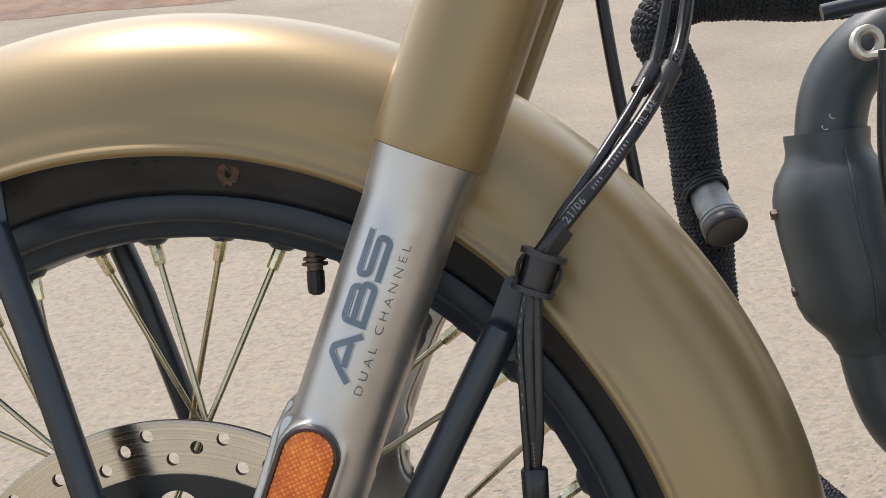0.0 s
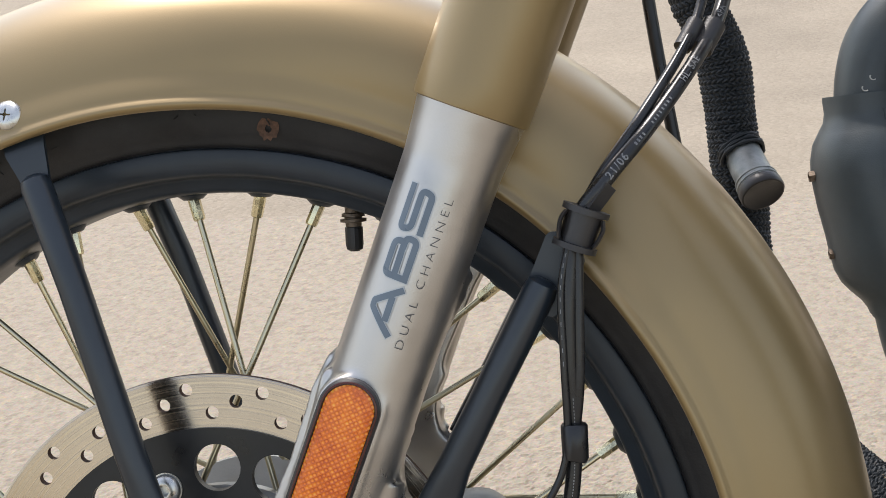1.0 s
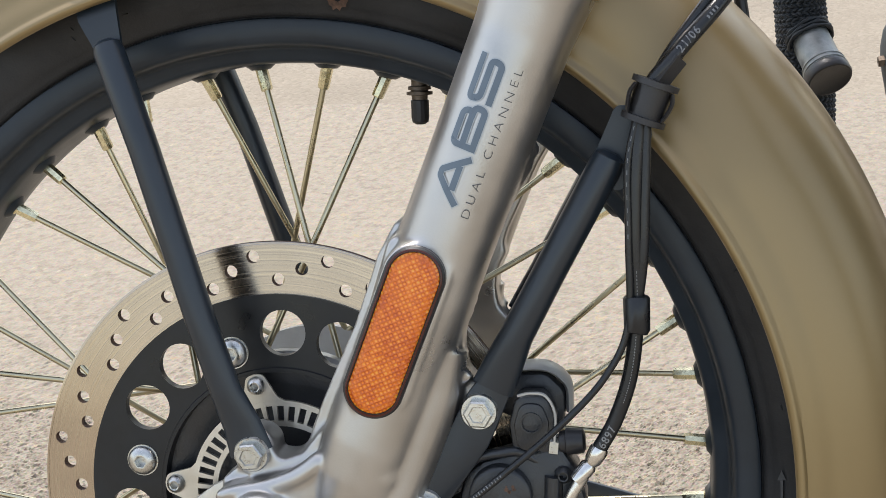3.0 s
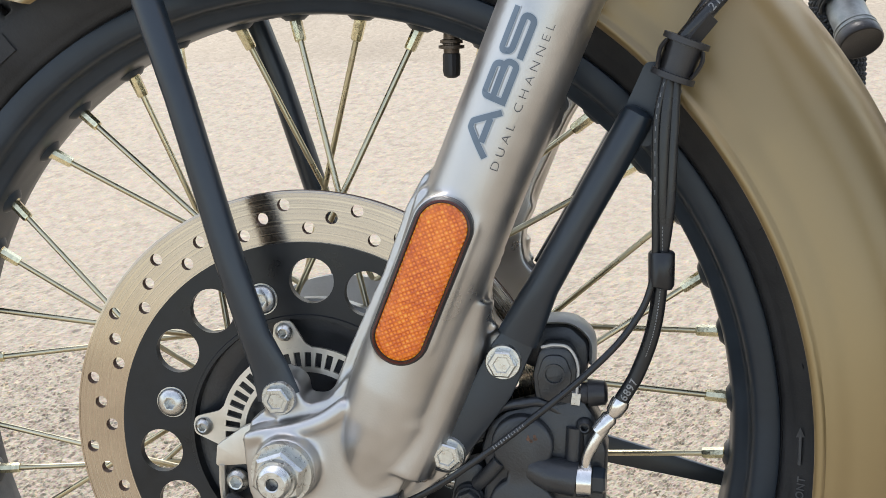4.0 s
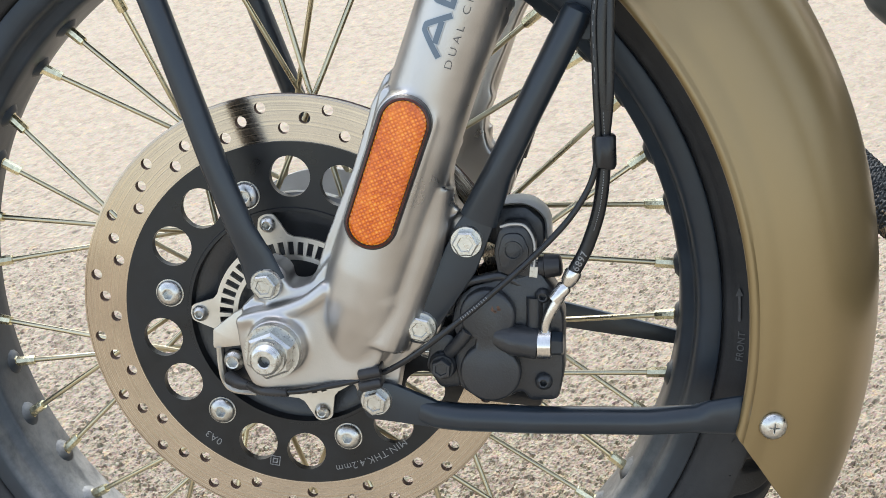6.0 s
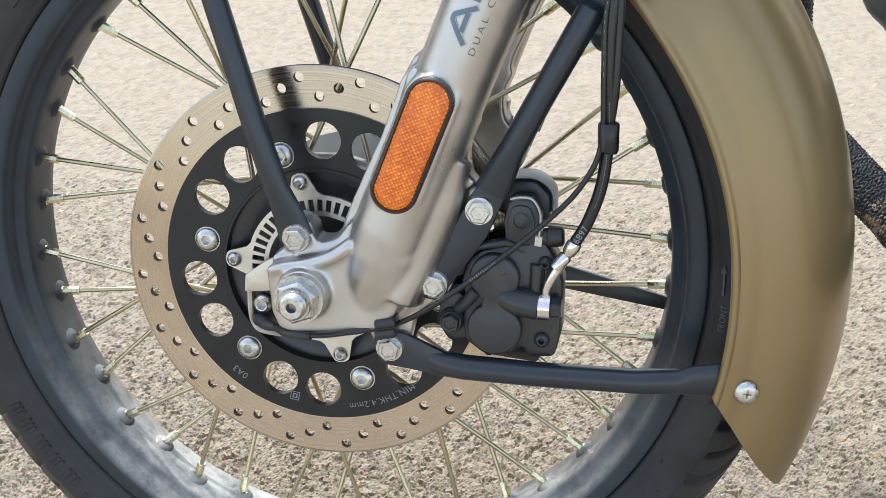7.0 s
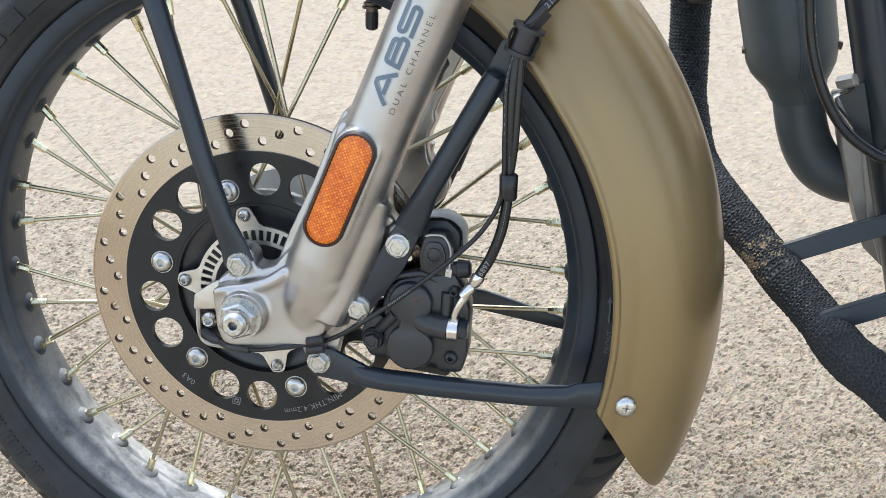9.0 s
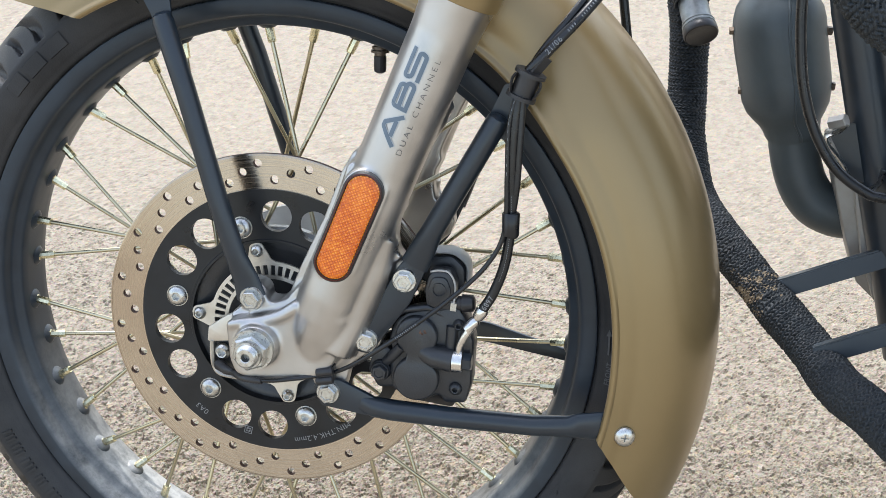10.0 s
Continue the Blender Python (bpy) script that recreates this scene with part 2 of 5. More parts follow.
def ground_material():
    m = bpy.data.materials.new("worn_chip_seal")
    m.use_nodes = True
    n, l = m.node_tree.nodes, m.node_tree.links
    b = n["Principled BSDF"]
    co = n.new("ShaderNodeTexCoord")
    vo, vo2, no, big = (n.new("ShaderNodeTexVoronoi"), n.new("ShaderNodeTexVoronoi"), n.new("ShaderNodeTexNoise"), n.new("ShaderNodeTexNoise"))
    vo.inputs["Scale"].default_value, vo2.inputs["Scale"].default_value = 150, 150
    no.inputs["Scale"].default_value, no.inputs["Detail"].default_value = 260, 4
    big.inputs["Scale"].default_value, big.inputs["Detail"].default_value = 2.2, 7
    for x in (vo, vo2, no, big):
        l.new(co.outputs["Object"], x.inputs["Vector"])
    ramp = n.new("ShaderNodeValToRGB")
    ramp.color_ramp.elements[0].color, ramp.color_ramp.elements[1].color = (0.252, 0.210, 0.155, 1), (0.318, 0.270, 0.204, 1)
    l.new(vo.outputs["Color"], ramp.inputs[0])
    mix = n.new("ShaderNodeMixRGB")
    mix.blend_type = "MULTIPLY"
    mr = n.new("ShaderNodeMapRange")
    mr.inputs["From Min"].default_value, mr.inputs["From Max"].default_value = 0.3, 0.7
    mr.inputs["To Min"].default_value, mr.inputs["To Max"].default_value = 0.82, 1.12
    l.new(big.outputs["Fac"], mr.inputs["Value"])
    mix.inputs[0].default_value = 1
    l.new(ramp.outputs[0], mix.inputs[1])
    l.new(mr.outputs[0], mix.inputs[2])
    l.new(mix.outputs[0], b.inputs["Base Color"])
    b.inputs["Roughness"].default_value = 0.9
    b.inputs["Specular IOR Level"].default_value = 0.3
    add, bp = n.new("ShaderNodeMath"), n.new("ShaderNodeBump")
    add.operation = "MULTIPLY_ADD"
    l.new(vo.outputs["Distance"], add.inputs[0])
    add.inputs[1].default_value = -1.2
    l.new(no.outputs["Fac"], add.inputs[2])
    bp.inputs["Strength"].default_value, bp.inputs["Distance"].default_value = 0.45, 0.003
    l.new(add.outputs[0], bp.inputs["Height"])
    l.new(bp.outputs[0], b.inputs["Normal"])
    return m


GROUND = ground_material()


def stone_material():
    m = bpy.data.materials.new("road_stone")
    m.use_nodes = True
    n, l = m.node_tree.nodes, m.node_tree.links
    b = n["Principled BSDF"]
    geo, ramp, co, no, mix = (n.new("ShaderNodeAttribute"), n.new("ShaderNodeValToRGB"), n.new("ShaderNodeTexCoord"), n.new("ShaderNodeTexNoise"), n.new("ShaderNodeMixRGB"))
    for at, c in ((0.12, (0.246, 0.204, 0.150, 1)), (0.45, (0.276, 0.232, 0.173, 1)), (0.82, (0.298, 0.253, 0.192, 1)), (0.95, (0.318, 0.250, 0.160, 1))):
        e = ramp.color_ramp.elements.new(at)
        e.color = c
    ramp.color_ramp.elements[0].color, ramp.color_ramp.elements[-1].color = (0.215, 0.178, 0.132, 1), (0.350, 0.302, 0.235, 1)
    geo.attribute_name = "chip"
    l.new(geo.outputs["Fac"], ramp.inputs[0])
    no.inputs["Scale"].default_value, no.inputs["Detail"].default_value = 350, 4
    l.new(co.outputs["Object"], no.inputs["Vector"])
    mix.blend_type, mix.inputs[0].default_value = "OVERLAY", 0.35
    l.new(ramp.outputs[0], mix.inputs[1])
    l.new(no.outputs["Color"], mix.inputs[2])
    l.new(mix.outputs[0], b.inputs["Base Color"])
    b.inputs["Roughness"].default_value = 0.85
    grit, bp = n.new("ShaderNodeTexNoise"), n.new("ShaderNodeBump")
    grit.inputs["Scale"].default_value, grit.inputs["Detail"].default_value = 900, 4
    l.new(co.outputs["Object"], grit.inputs["Vector"])
    bp.inputs["Strength"].default_value, bp.inputs["Distance"].default_value = 0.5, 0.0006
    l.new(grit.outputs["Fac"], bp.inputs["Height"])
    l.new(bp.outputs[0], b.inputs["Normal"])
    return m


STONE = stone_material()
SOIL = material("red_brown_soil", (0.20, 0.115, 0.07), 0.95, 0.0, 0.3, 6, 0.8, 120, dust=0.4)
GREY_ROAD = material("grey_concrete", (0.20, 0.20, 0.205), 0.9, 0.0, 0.2, 3, 0.6, 90)

# ---- shape helpers ----
ZC = 0.322          # axle height when upright
FORK_A = Vector((0.373, 0, 0.928)).normalized()     # fork axis
FORK_P = Vector((0.928, 0, -0.373)).normalized()    # across the fork, to the rear
FORK_Y = 0.0905


def fork(s, off, y=0.0):
    return FORK_A * s + FORK_P * off + Vector((0, y, 0))


def part(name, bm, mat, parent, label="", smooth=40):
    me = bpy.data.meshes.new(name)
    bmesh.ops.recalc_face_normals(bm, faces=bm.faces)
    if smooth:
        for f in bm.faces:
            f.smooth = True
        lim = radians(smooth)
        for e in bm.edges:
            if len(e.link_faces) == 2 and e.calc_face_angle(0) > lim:
                e.smooth = False
    bm.to_mesh(me)
    bm.free()
    for mm in (mat if isinstance(mat, (list, tuple)) else [mat]):
        me.materials.append(mm)
    ob = new(name, me)
    ob.parent = parent
    return tagged(ob, label)


def again(ob, m, parent):
    """Another object on the same mesh, at the local pose m."""
    o = new(ob.name.split(".")[0], ob.data)
    o.parent = parent
    o.matrix_local = m
    return tagged(o, ob.get("label", ""))


def lathe(bm, profile, n=96, centre=(0, 0, ZC), closed=False, a0=0.0, a1=360.0):
    """Turns (y, r) points round the wheel's axle."""
    full = abs(a1 - a0) >= 360
    rings = []
    cnt = n if full else n + 1
    for k in range(cnt):
        a = radians(a0 + (a1 - a0) * k / n)
        rings.append([bm.verts.new((centre[0] + r * math.cos(a), centre[1] + y, centre[2] + r * math.sin(a))) for y, r in profile])
    m = len(profile)
    for k in range(n):
        p, q = rings[k], rings[(k + 1) % cnt]
        for j in range(m if closed else m - 1):
            bm.faces.new((p[j], p[(j + 1) % m], q[(j + 1) % m], q[j]))
    return bm


def smooth_path(pts, per=8):
    """Catmull-Rom through the points."""
    p = [Vector(x) for x in pts]
    p = [p[0] * 2 - p[1], *p, p[-1] * 2 - p[-2]]
    out = []
    for i in range(1, len(p) - 2):
        for k in range(per):
            t = k / per
            out.append(0.5 * ((2 * p[i]) + (p[i + 1] - p[i - 1]) * t + (2 * p[i - 1] - 5 * p[i] + 4 * p[i + 1] - p[i + 2]) * t * t
                              + (3 * p[i] - p[i - 1] - 3 * p[i + 1] + p[i + 2]) * t ** 3))
    out.append(p[-2])
    return out


def tube(bm, pts, radius, n=16, caps=True, flat=None, twist=None):
    """Sweeps a round section along points. radius: a number or a list; flat: (width factor along `twist`, factor across)."""
    pts = [Vector(x) for x in pts]
    rr = radius if isinstance(radius, (list, tuple)) else [radius] * len(pts)
    rings, side = [], None
    for i, p in enumerate(pts):
        d = (pts[min(i + 1, len(pts) - 1)] - pts[max(i - 1, 0)]).normalized()
        if side is not None and (d.length < 0.5 or d.dot(last) < 0.0):
            d = last
        last = d
        if side is None:
            side = d.cross(Vector(twist) if twist else (Vector((0, 1, 0)) if abs(d.y) < 0.9 else Vector((1, 0, 0)))).normalized()
        side = (side - d * side.dot(d)).normalized()
        up = d.cross(side)
        fx, fy = flat[i] if isinstance(flat, list) else (flat or (1, 1))
        rings.append([bm.verts.new(p + (side * math.cos(2 * math.pi * k / n) * fx + up * math.sin(2 * math.pi * k / n) * fy) * rr[i]) for k in range(n)])
    for a, b in zip(rings, rings[1:]):
        for k in range(n):
            bm.faces.new((a[k], a[(k + 1) % n], b[(k + 1) % n], b[k]))
    if caps:
        bm.faces.new(rings[0][::-1])
        bm.faces.new(rings[-1])
    return bm


def cyl(bm, a, b, r0, r1=None, n=32, bevel=0.0):
    """A round bar from a to b with its rims eased by bevel."""
    a, b = Vector(a), Vector(b)
    r1 = r0 if r1 is None else r1
    d = (b - a).normalized()
    if bevel:
        return tube(bm, [a, a + d * bevel * 0.35, a + d * bevel, b - d * bevel, b - d * bevel * 0.35, b],
                    [r0 - bevel, r0 - bevel * 0.35, r0, r1, r1 - bevel * 0.35, r1 - bevel], n)
    return tube(bm, [a, b], [r0, r1], n)


def circle(cx, cz, r, n=24, a0=0.0):
    return [(cx + r * math.cos(2 * math.pi * k / n + a0), cz + r * math.sin(2 * math.pi * k / n + a0)) for k in range(n)]


def rounded(poly, r=0.004, n=4):
    """Rounds the corners of an x, z polygon; a point may carry its own radius."""
    out = []
    for i, p in enumerate(poly):
        a, b, c = Vector(poly[i - 1][:2]), Vector(p[:2]), Vector(poly[(i + 1) % len(poly)][:2])
        q = p[2] if len(p) > 2 else r
        u, v = (a - b), (c - b)
        lim = min(u.length, v.length) * 0.48
        half = max(u.angle(v, math.pi) / 2, 0.05)
        t = min(q / math.tan(half), lim)
        s, e = b + u.normalized() * t, b + v.normalized() * t
        for k in range(n + 1):
            w = k / n
            x = s * (1 - w) ** 2 + b * 2 * w * (1 - w) + e * w * w
            out.append((x.x, x.y))
    return out


def plate(bm, outer, y0, y1, holes=(), bevel=0.0):
    """A flat plate in the wheel's plane between y0 and y1, with holes."""
    edges, loops = [], []
    for loop in (outer, *holes):
        vs = [bm.verts.new((x, y0, z)) for x, z in loop]
        edges += [bm.edges.new((vs[i], vs[(i + 1) % len(vs)])) for i in range(len(vs))]
    res = bmesh.ops.triangle_fill(bm, edges=edges, use_beauty=True)
    faces = [g for g in res["geom"] if isinstance(g, bmesh.types.BMFace)]
    ext = bmesh.ops.extrude_face_region(bm, geom=faces)
    up = [g for g in ext["geom"] if isinstance(g, bmesh.types.BMVert)]
    bmesh.ops.translate(bm, verts=up, vec=(0, y1 - y0, 0))
    if bevel:
        rim = [e for e in bm.edges if e.is_valid and len(e.link_faces) == 2 and e.calc_face_angle(0) > 1.2]
        rim = [e for e in rim if abs(e.verts[0].co.y - e.verts[1].co.y) < 1e-5 and min(abs(e.verts[0].co.y - y0), abs(e.verts[0].co.y - y1)) < 1e-6]
        bmesh.ops.bevel(bm, geom=rim, offset=bevel, segments=2, profile=0.5, affect="EDGES")
    return bm


def hex_bolt(bm, at, d, size=0.0075, flange=0.0095, h=0.006, turn=0.2):
    """A flanged hex head on the surface at `at`, standing out along d, with a shallow dish."""
    at, d = Vector(at), Vector(d).normalized()
    cyl(bm, at, at + d * 0.0016, flange, flange - 0.0008, 32)
    u = d.cross(Vector((0.1, 0, 1))).normalized()
    v = d.cross(u)
    rings = []
    for hh, rr in ((0.0016, 1), (h - 0.0008, 1), (h, 0.88), (h, 0.62), (h - 0.0008, 0.55)):
        rings.append([bm.verts.new(at + d * hh + (u * math.cos(turn + k * math.pi / 3) + v * math.sin(turn + k * math.pi / 3)) * size * rr) for k in range(6)])
    for a, b in zip(rings, rings[1:]):
        for k in range(6):
            bm.faces.new((a[k], a[(k + 1) % 6], b[(k + 1) % 6], b[k]))
    bm.faces.new(rings[-1])
    return bm


def dome_bolt(bm, at, d, r=0.0088, h=0.004, sock=0.0035, cross=False):
    """A button head with a hexagon socket (or a cross slot)."""
    at, d = Vector(at), Vector(d).normalized()
    u = d.cross(Vector((0.1, 0, 1))).normalized()
    v = d.cross(u)
    n = 36
    prof = [(0, 1.0), (0.25, 0.99), (0.6, 0.85), (0.85, 0.66), (1.0, sock / r * 1.15)]
    rings = [[bm.verts.new(at + d * h * hh + (u * math.cos(2 * math.pi * k / n) + v * math.sin(2 * math.pi * k / n)) * r * q) for k in range(n)] for hh, q in prof]
    def star(k):
        a = 2 * math.pi * k / n
        if cross:
            return 0.35 + 0.75 * max(0, math.cos(2 * a) ** 2 - 0.55) / 0.45
        return 0.87 / math.cos((a % (math.pi / 3)) - math.pi / 6)
    for hh in (0.96, -0.1):
        rings.append([bm.verts.new(at + d * h * hh + (u * math.cos(2 * math.pi * k / n) + v * math.sin(2 * math.pi * k / n)) * sock * star(k)) for k in range(n)])
    for a, b in zip(rings, rings[1:]):
        for k in range(n):
            bm.faces.new((a[k], a[(k + 1) % n], b[(k + 1) % n], b[k]))
    bm.faces.new(rings[-1])
    return bm


OUT = Vector((0, -1, 0))    # out of the wheel's near face
bike = tagged(new("motorcycle"), "parked khaki-gold motorcycle with wire-spoked front wheel and black fittings", "motorcycle")
bike.matrix_world = LEAN


# ---- ground ----
def build_ground():
    bm = bmesh.new()
    vs = [bm.verts.new(p) for p in ((-400, -400, 0), (400, -400, 0), (400, 400, 0), (-400, 400, 0))]
    bm.faces.new(vs)
    tagged(part("ground", bm, GROUND, None, smooth=0), "pale worn road surface of bare stone chippings", "road", kind="structure")
    # soil verge and grey ground beyond the road
    bm = bmesh.new()
    rng = random.Random(4)
    cols = []
    for k in range(121):
        x = -12 + 24 * k / 120
        y = 4.75 + 0.10 * x
        cols.append([bm.verts.new((x, y + dy + rng.uniform(-0.05, 0.05), z)) for dy, z in ((-0.12, 0.001), (0.0, 0.02), (0.18, 0.03), (0.33, 0.008))])
    for a, b in zip(cols, cols[1:]):
        for j in range(3):
            bm.faces.new((a[j], b[j], b[j + 1], a[j + 1]))
    tagged(part("verge", bm, SOIL, None), "low red-brown soil verge along the far road edge", "verge", kind="structure")
    bm = bmesh.new()
    vs = [bm.verts.new(p) for p in ((-60, -0.9, 0.006), (60, 11.1, 0.006), (60, 80, 0.006), (-60, 80, 0.006))]
    bm.faces.new(vs)
    tagged(part("pavement", bm, GREY_ROAD, None, smooth=0), "grey concrete ground beyond the soil verge", "pavement", kind="structure")


def chippings(X, Y, cell, seed):
    """Height and a number for each chipping, for points of the plan: worn, rounded stones of uneven size packed in a bed."""
    nr = np.random.RandomState(seed)
    N = 512
    jx, jy, jr, jh = nr.rand(N, N), nr.rand(N, N), nr.uniform(0.55, 1.0, (N, N)), nr.rand(N, N)
    ta, tb = nr.normal(0, 0.6, (N, N)), nr.normal(0, 0.8, (N, N))
    ci, cj = np.floor(X / cell).astype(int), np.floor(Y / cell).astype(int)
    best, second, tilt, who = np.full(X.shape, 9.0), np.full(X.shape, 9.0), np.zeros(X.shape), np.zeros(X.shape)
    for di in (-1, 0, 1):
        for dj in (-1, 0, 1):
            i, j = (ci + di) % N, (cj + dj) % N
            dx, dy = X / cell - (ci + di + jx[i, j]), Y / cell - (cj + dj + jy[i, j])
            d = np.hypot(dx * (0.8 + 0.5 * jh[j, i]), dy) / jr[i, j]
            near = d < best
            second = np.where(near, best, np.minimum(second, d))
            tilt = np.where(near, 0.62 + 0.38 * jh[i, j] + dx * ta[i, j] + dy * tb[i, j], tilt)
            best, who = np.where(near, d, best), np.where(near, jh[j, i], who)
    edge = np.clip((second - best) / 0.28, 0, 1)
    high = np.clip(tilt, -0.2, 1.8) * (0.72 + 0.28 * edge)
    return high, who


def build_stones():
    """The worn chippings of the road near the motorcycle, coarser with distance."""
    verts, quads, chip, first, grit = [], [], [], 0, np.random.RandomState(21)
    for y0, y1, step, x0, x1 in ((-0.08, 0.22, 0.0012, -0.43, 0.66), (0.22, 0.55, 0.0017, -0.58, 0.72), (0.55, 1.55, 0.0031, -1.05, 0.85)):
        xs, ys = np.arange(x0, x1, step), np.arange(y0, y1 + step, step)
        X, Y = np.meshgrid(xs, ys)
        warp = [sum(np.sin(X * u + Y * v + p) for u, v, p in w) * 0.0007 for w in (((410, 690, 0), (1230, -520, 1), (-830, 1510, 2)), ((730, -380, 3), (560, 1340, 4), (1610, 790, 5)))]
        big, who = chippings(X + warp[0], Y + warp[1], 0.0064, 5)
        small, other = chippings(X + 3.1 + warp[1], Y + 1.7 - warp[0], 0.0038, 9)
        fade = np.clip(1.25 - 1.25 * Y, 0.14, 1.2)
        Z = 0.0004 + fade * (0.0027 * big + 0.0010 * small + 0.00030 * grit.rand(*X.shape))
        n, m = X.shape
        verts.append(np.stack([X, Y, Z], 2).reshape(-1, 3))
        chip.append(np.where(big > 0.12, who, 0.25 + 0.5 * other).reshape(-1))
        k = (np.arange(n - 1)[:, None] * m + np.arange(m - 1)[None]).reshape(-1) + first
        quads.append(np.stack([k, k + 1, k + m + 1, k + m], 1))
        first += n * m
    verts, quads, chip = np.concatenate(verts), np.concatenate(quads), np.concatenate(chip)
    me = bpy.data.meshes.new("gravel")
    me.vertices.add(len(verts))
    me.vertices.foreach_set("co", verts.astype(np.float32).ravel())
    me.loops.add(quads.size)
    me.loops.foreach_set("vertex_index", quads.astype(np.int32).ravel())
    me.polygons.add(len(quads))
    me.polygons.foreach_set("loop_start", np.arange(0, quads.size, 4, dtype=np.int32))
    me.attributes.new("chip", "FLOAT", "POINT").data.foreach_set("value", chip.astype(np.float32))
    me.update(calc_edges=True)
    me.shade_flat()
    me.materials.append(STONE)
    tagged(new("gravel", me), "pale worn stone chippings bedded in the road surface", "gravel", kind="stuff")


build_ground()


def text_mesh(text, size, spacing=1.0, offset=0.0):
    """The built-in font as triangles in x, y, left-aligned at 0."""
    cu = bpy.data.curves.new("text", "FONT")
    cu.body, cu.size, cu.space_character, cu.offset, cu.resolution_u = text, size, spacing, offset, 6
    ob = bpy.data.objects.new("text", cu)
    scene.collection.objects.link(ob)
    dg = bpy.context.evaluated_depsgraph_get()
    me = bpy.data.meshes.new_from_object(ob.evaluated_get(dg))
    bm = bmesh.new()
    bm.from_mesh(me)
    bpy.data.objects.remove(ob)
    bpy.data.meshes.remove(me)
    bpy.data.curves.remove(cu)
    return bm


# ---- front wheel ----
def build_wheel():
    bm = bmesh.new()
    near = [(-0.0365, 0.2597), (-0.0385, 0.2590), (-0.0390, 0.2575), (-0.0385, 0.2500), (-0.0378, 0.2475), (-0.0362, 0.2458), (-0.0335, 0.2447), (-0.0290, 0.2440), (-0.0268, 0.2434), (-0.0254, 0.2422), (-0.0232, 0.2380), (-0.0222, 0.2364),
            (-0.0205, 0.2354), (-0.0120, 0.2346), (0, 0.2344)]
    lathe(bm, [*near, *[(-y, r) for y, r in reversed(near[:-1])], (0.030, 0.248), (0.018, 0.2415), (0, 0.239), (-0.018, 0.2415), (-0.030, 0.248)], 180, closed=True)
    wheel = part("front_wheel", bm, RIM, bike, "black steel rim, dusty along its lower edge", smooth=30)

    # tyre with a cut tread
    bm = bmesh.new()
    n, sec = 1440, []
    for y, r in ((-0.031, 0.248), (-0.0355, 0.2602), (-0.0388, 0.2612), (-0.0402, 0.2630), (-0.0408, 0.2645), (-0.0420, 0.2660), (-0.0430, 0.2672), (-0.0438, 0.2685), (-0.0446, 0.2700), (-0.0454, 0.2715), (-0.0462, 0.2735), (-0.0470, 0.2770), (-0.0476, 0.2810), (-0.0479, 0.2850), (-0.0478, 0.2880)):
        sec.append((y, r))
    for k in range(69):
        th = -1 + 2 * k / 68
        sec.append((0.0474 * th, 0.3220 - 0.0325 * abs(th) ** 1.9))
    sec += [(-y, r) for y, r in reversed(sec[:15])]
    rings = []
    for k in range(n):
        a = 2 * math.pi * k / n
        ring = []
        for y, r in sec:
            w = abs(y)
            if r > 0.2842:
                ph = a / (2 * math.pi) * 76 + (w / 0.046) * 2.4 - 0.9 * (w / 0.046) ** 3 + (0.5 if y > 0 else 0)
                f, row = ph % 1, int(ph) % 2
                lo, hi = (0.006, 0.0468) if row else (0.022, 0.0440)
                cut = min(f / 0.08, ((0.40 if row else 0.27) - f) / 0.08, (w - lo) / 0.003, (hi - w) / 0.003, 1)
                cut = max(cut, 0, min(1, (0.0032 - w) / 0.001))
                r -= cut * (0.0075 if w < 0.044 else 0.0036)
                y *= 1 - 0.05 * cut * min(max((w - 0.042) / 0.003, 0), 1)
            ring.append(bm.verts.new((r * math.cos(a), y, ZC + r * math.sin(a))))
        rings.append(ring)
    for k in range(n):
        p, q = rings[k], rings[(k + 1) % n]
        for j in range(len(sec) - 1):
            bm.faces.new((p[j], p[j + 1], q[j + 1], q[j]))
    tyre = part("tyre", bm, RUBBER, wheel, "dusty black road tyre with angled tread grooves", smooth=50)
    # raised marks on the side wall
    bm = bmesh.new()
    for a0, wdt, r0, r1 in ((129.8, 4.2, 0.2735, 0.2865), (134.8, 4.0, 0.2735, 0.2865), (139.4, 3.4, 0.2735, 0.2865), 
                            (208, 2.4, 0.2735, 0.2850), (211, 2.4, 0.2735, 0.2850), (214.5, 3, 0.2735, 0.2850), (218, 2.4, 0.2735, 0.2850), (221.5, 2.8, 0.2735, 0.2850), (226, 3, 0.279, 0.286), (230, 3, 0.279, 0.286)):
        cuts = ((-0.5, 0.5),) if a0 < 150 else ((-0.42, -0.24), (-0.05, 0.10), (0.26, 0.42))
        for c0, c1 in cuts:
            lathe(bm, [(-0.0455, r0), (-0.0480, r0 + 0.0006), (-0.0487, (r0 + r1) / 2), (-0.0487, r1 - 0.0008), (-0.0474, r1)], 6, a0=a0 + wdt * c0, a1=a0 + wdt * c1)
    tagged(part("sidewall_mark", bm, RUBBER, wheel), kind="stuff")

    # word and arrow in paler rubber, standing in for light on their relief
    bm = text_mesh("FRONT", 0.0058, 1.1, 0.0001)
    for v in bm.verts:
        a, r = radians(-7.0) + v.co.x / 0.285, 0.2727 - v.co.y
        v.co = Vector((r * math.cos(a), -0.0456 - 0.0014 * (r - 0.2680) / 0.005, ZC + r * math.sin(a)))
    part("raised_word", bm, PALE_RUBBER, tyre, smooth=0)
    bm = bmesh.new()
    lathe(bm, [(-0.0440, 0.2683), (-0.0458, 0.2685), (-0.0463, 0.2697), (-0.0450, 0.2699)], 8, a0=-1.6, a1=1.8)
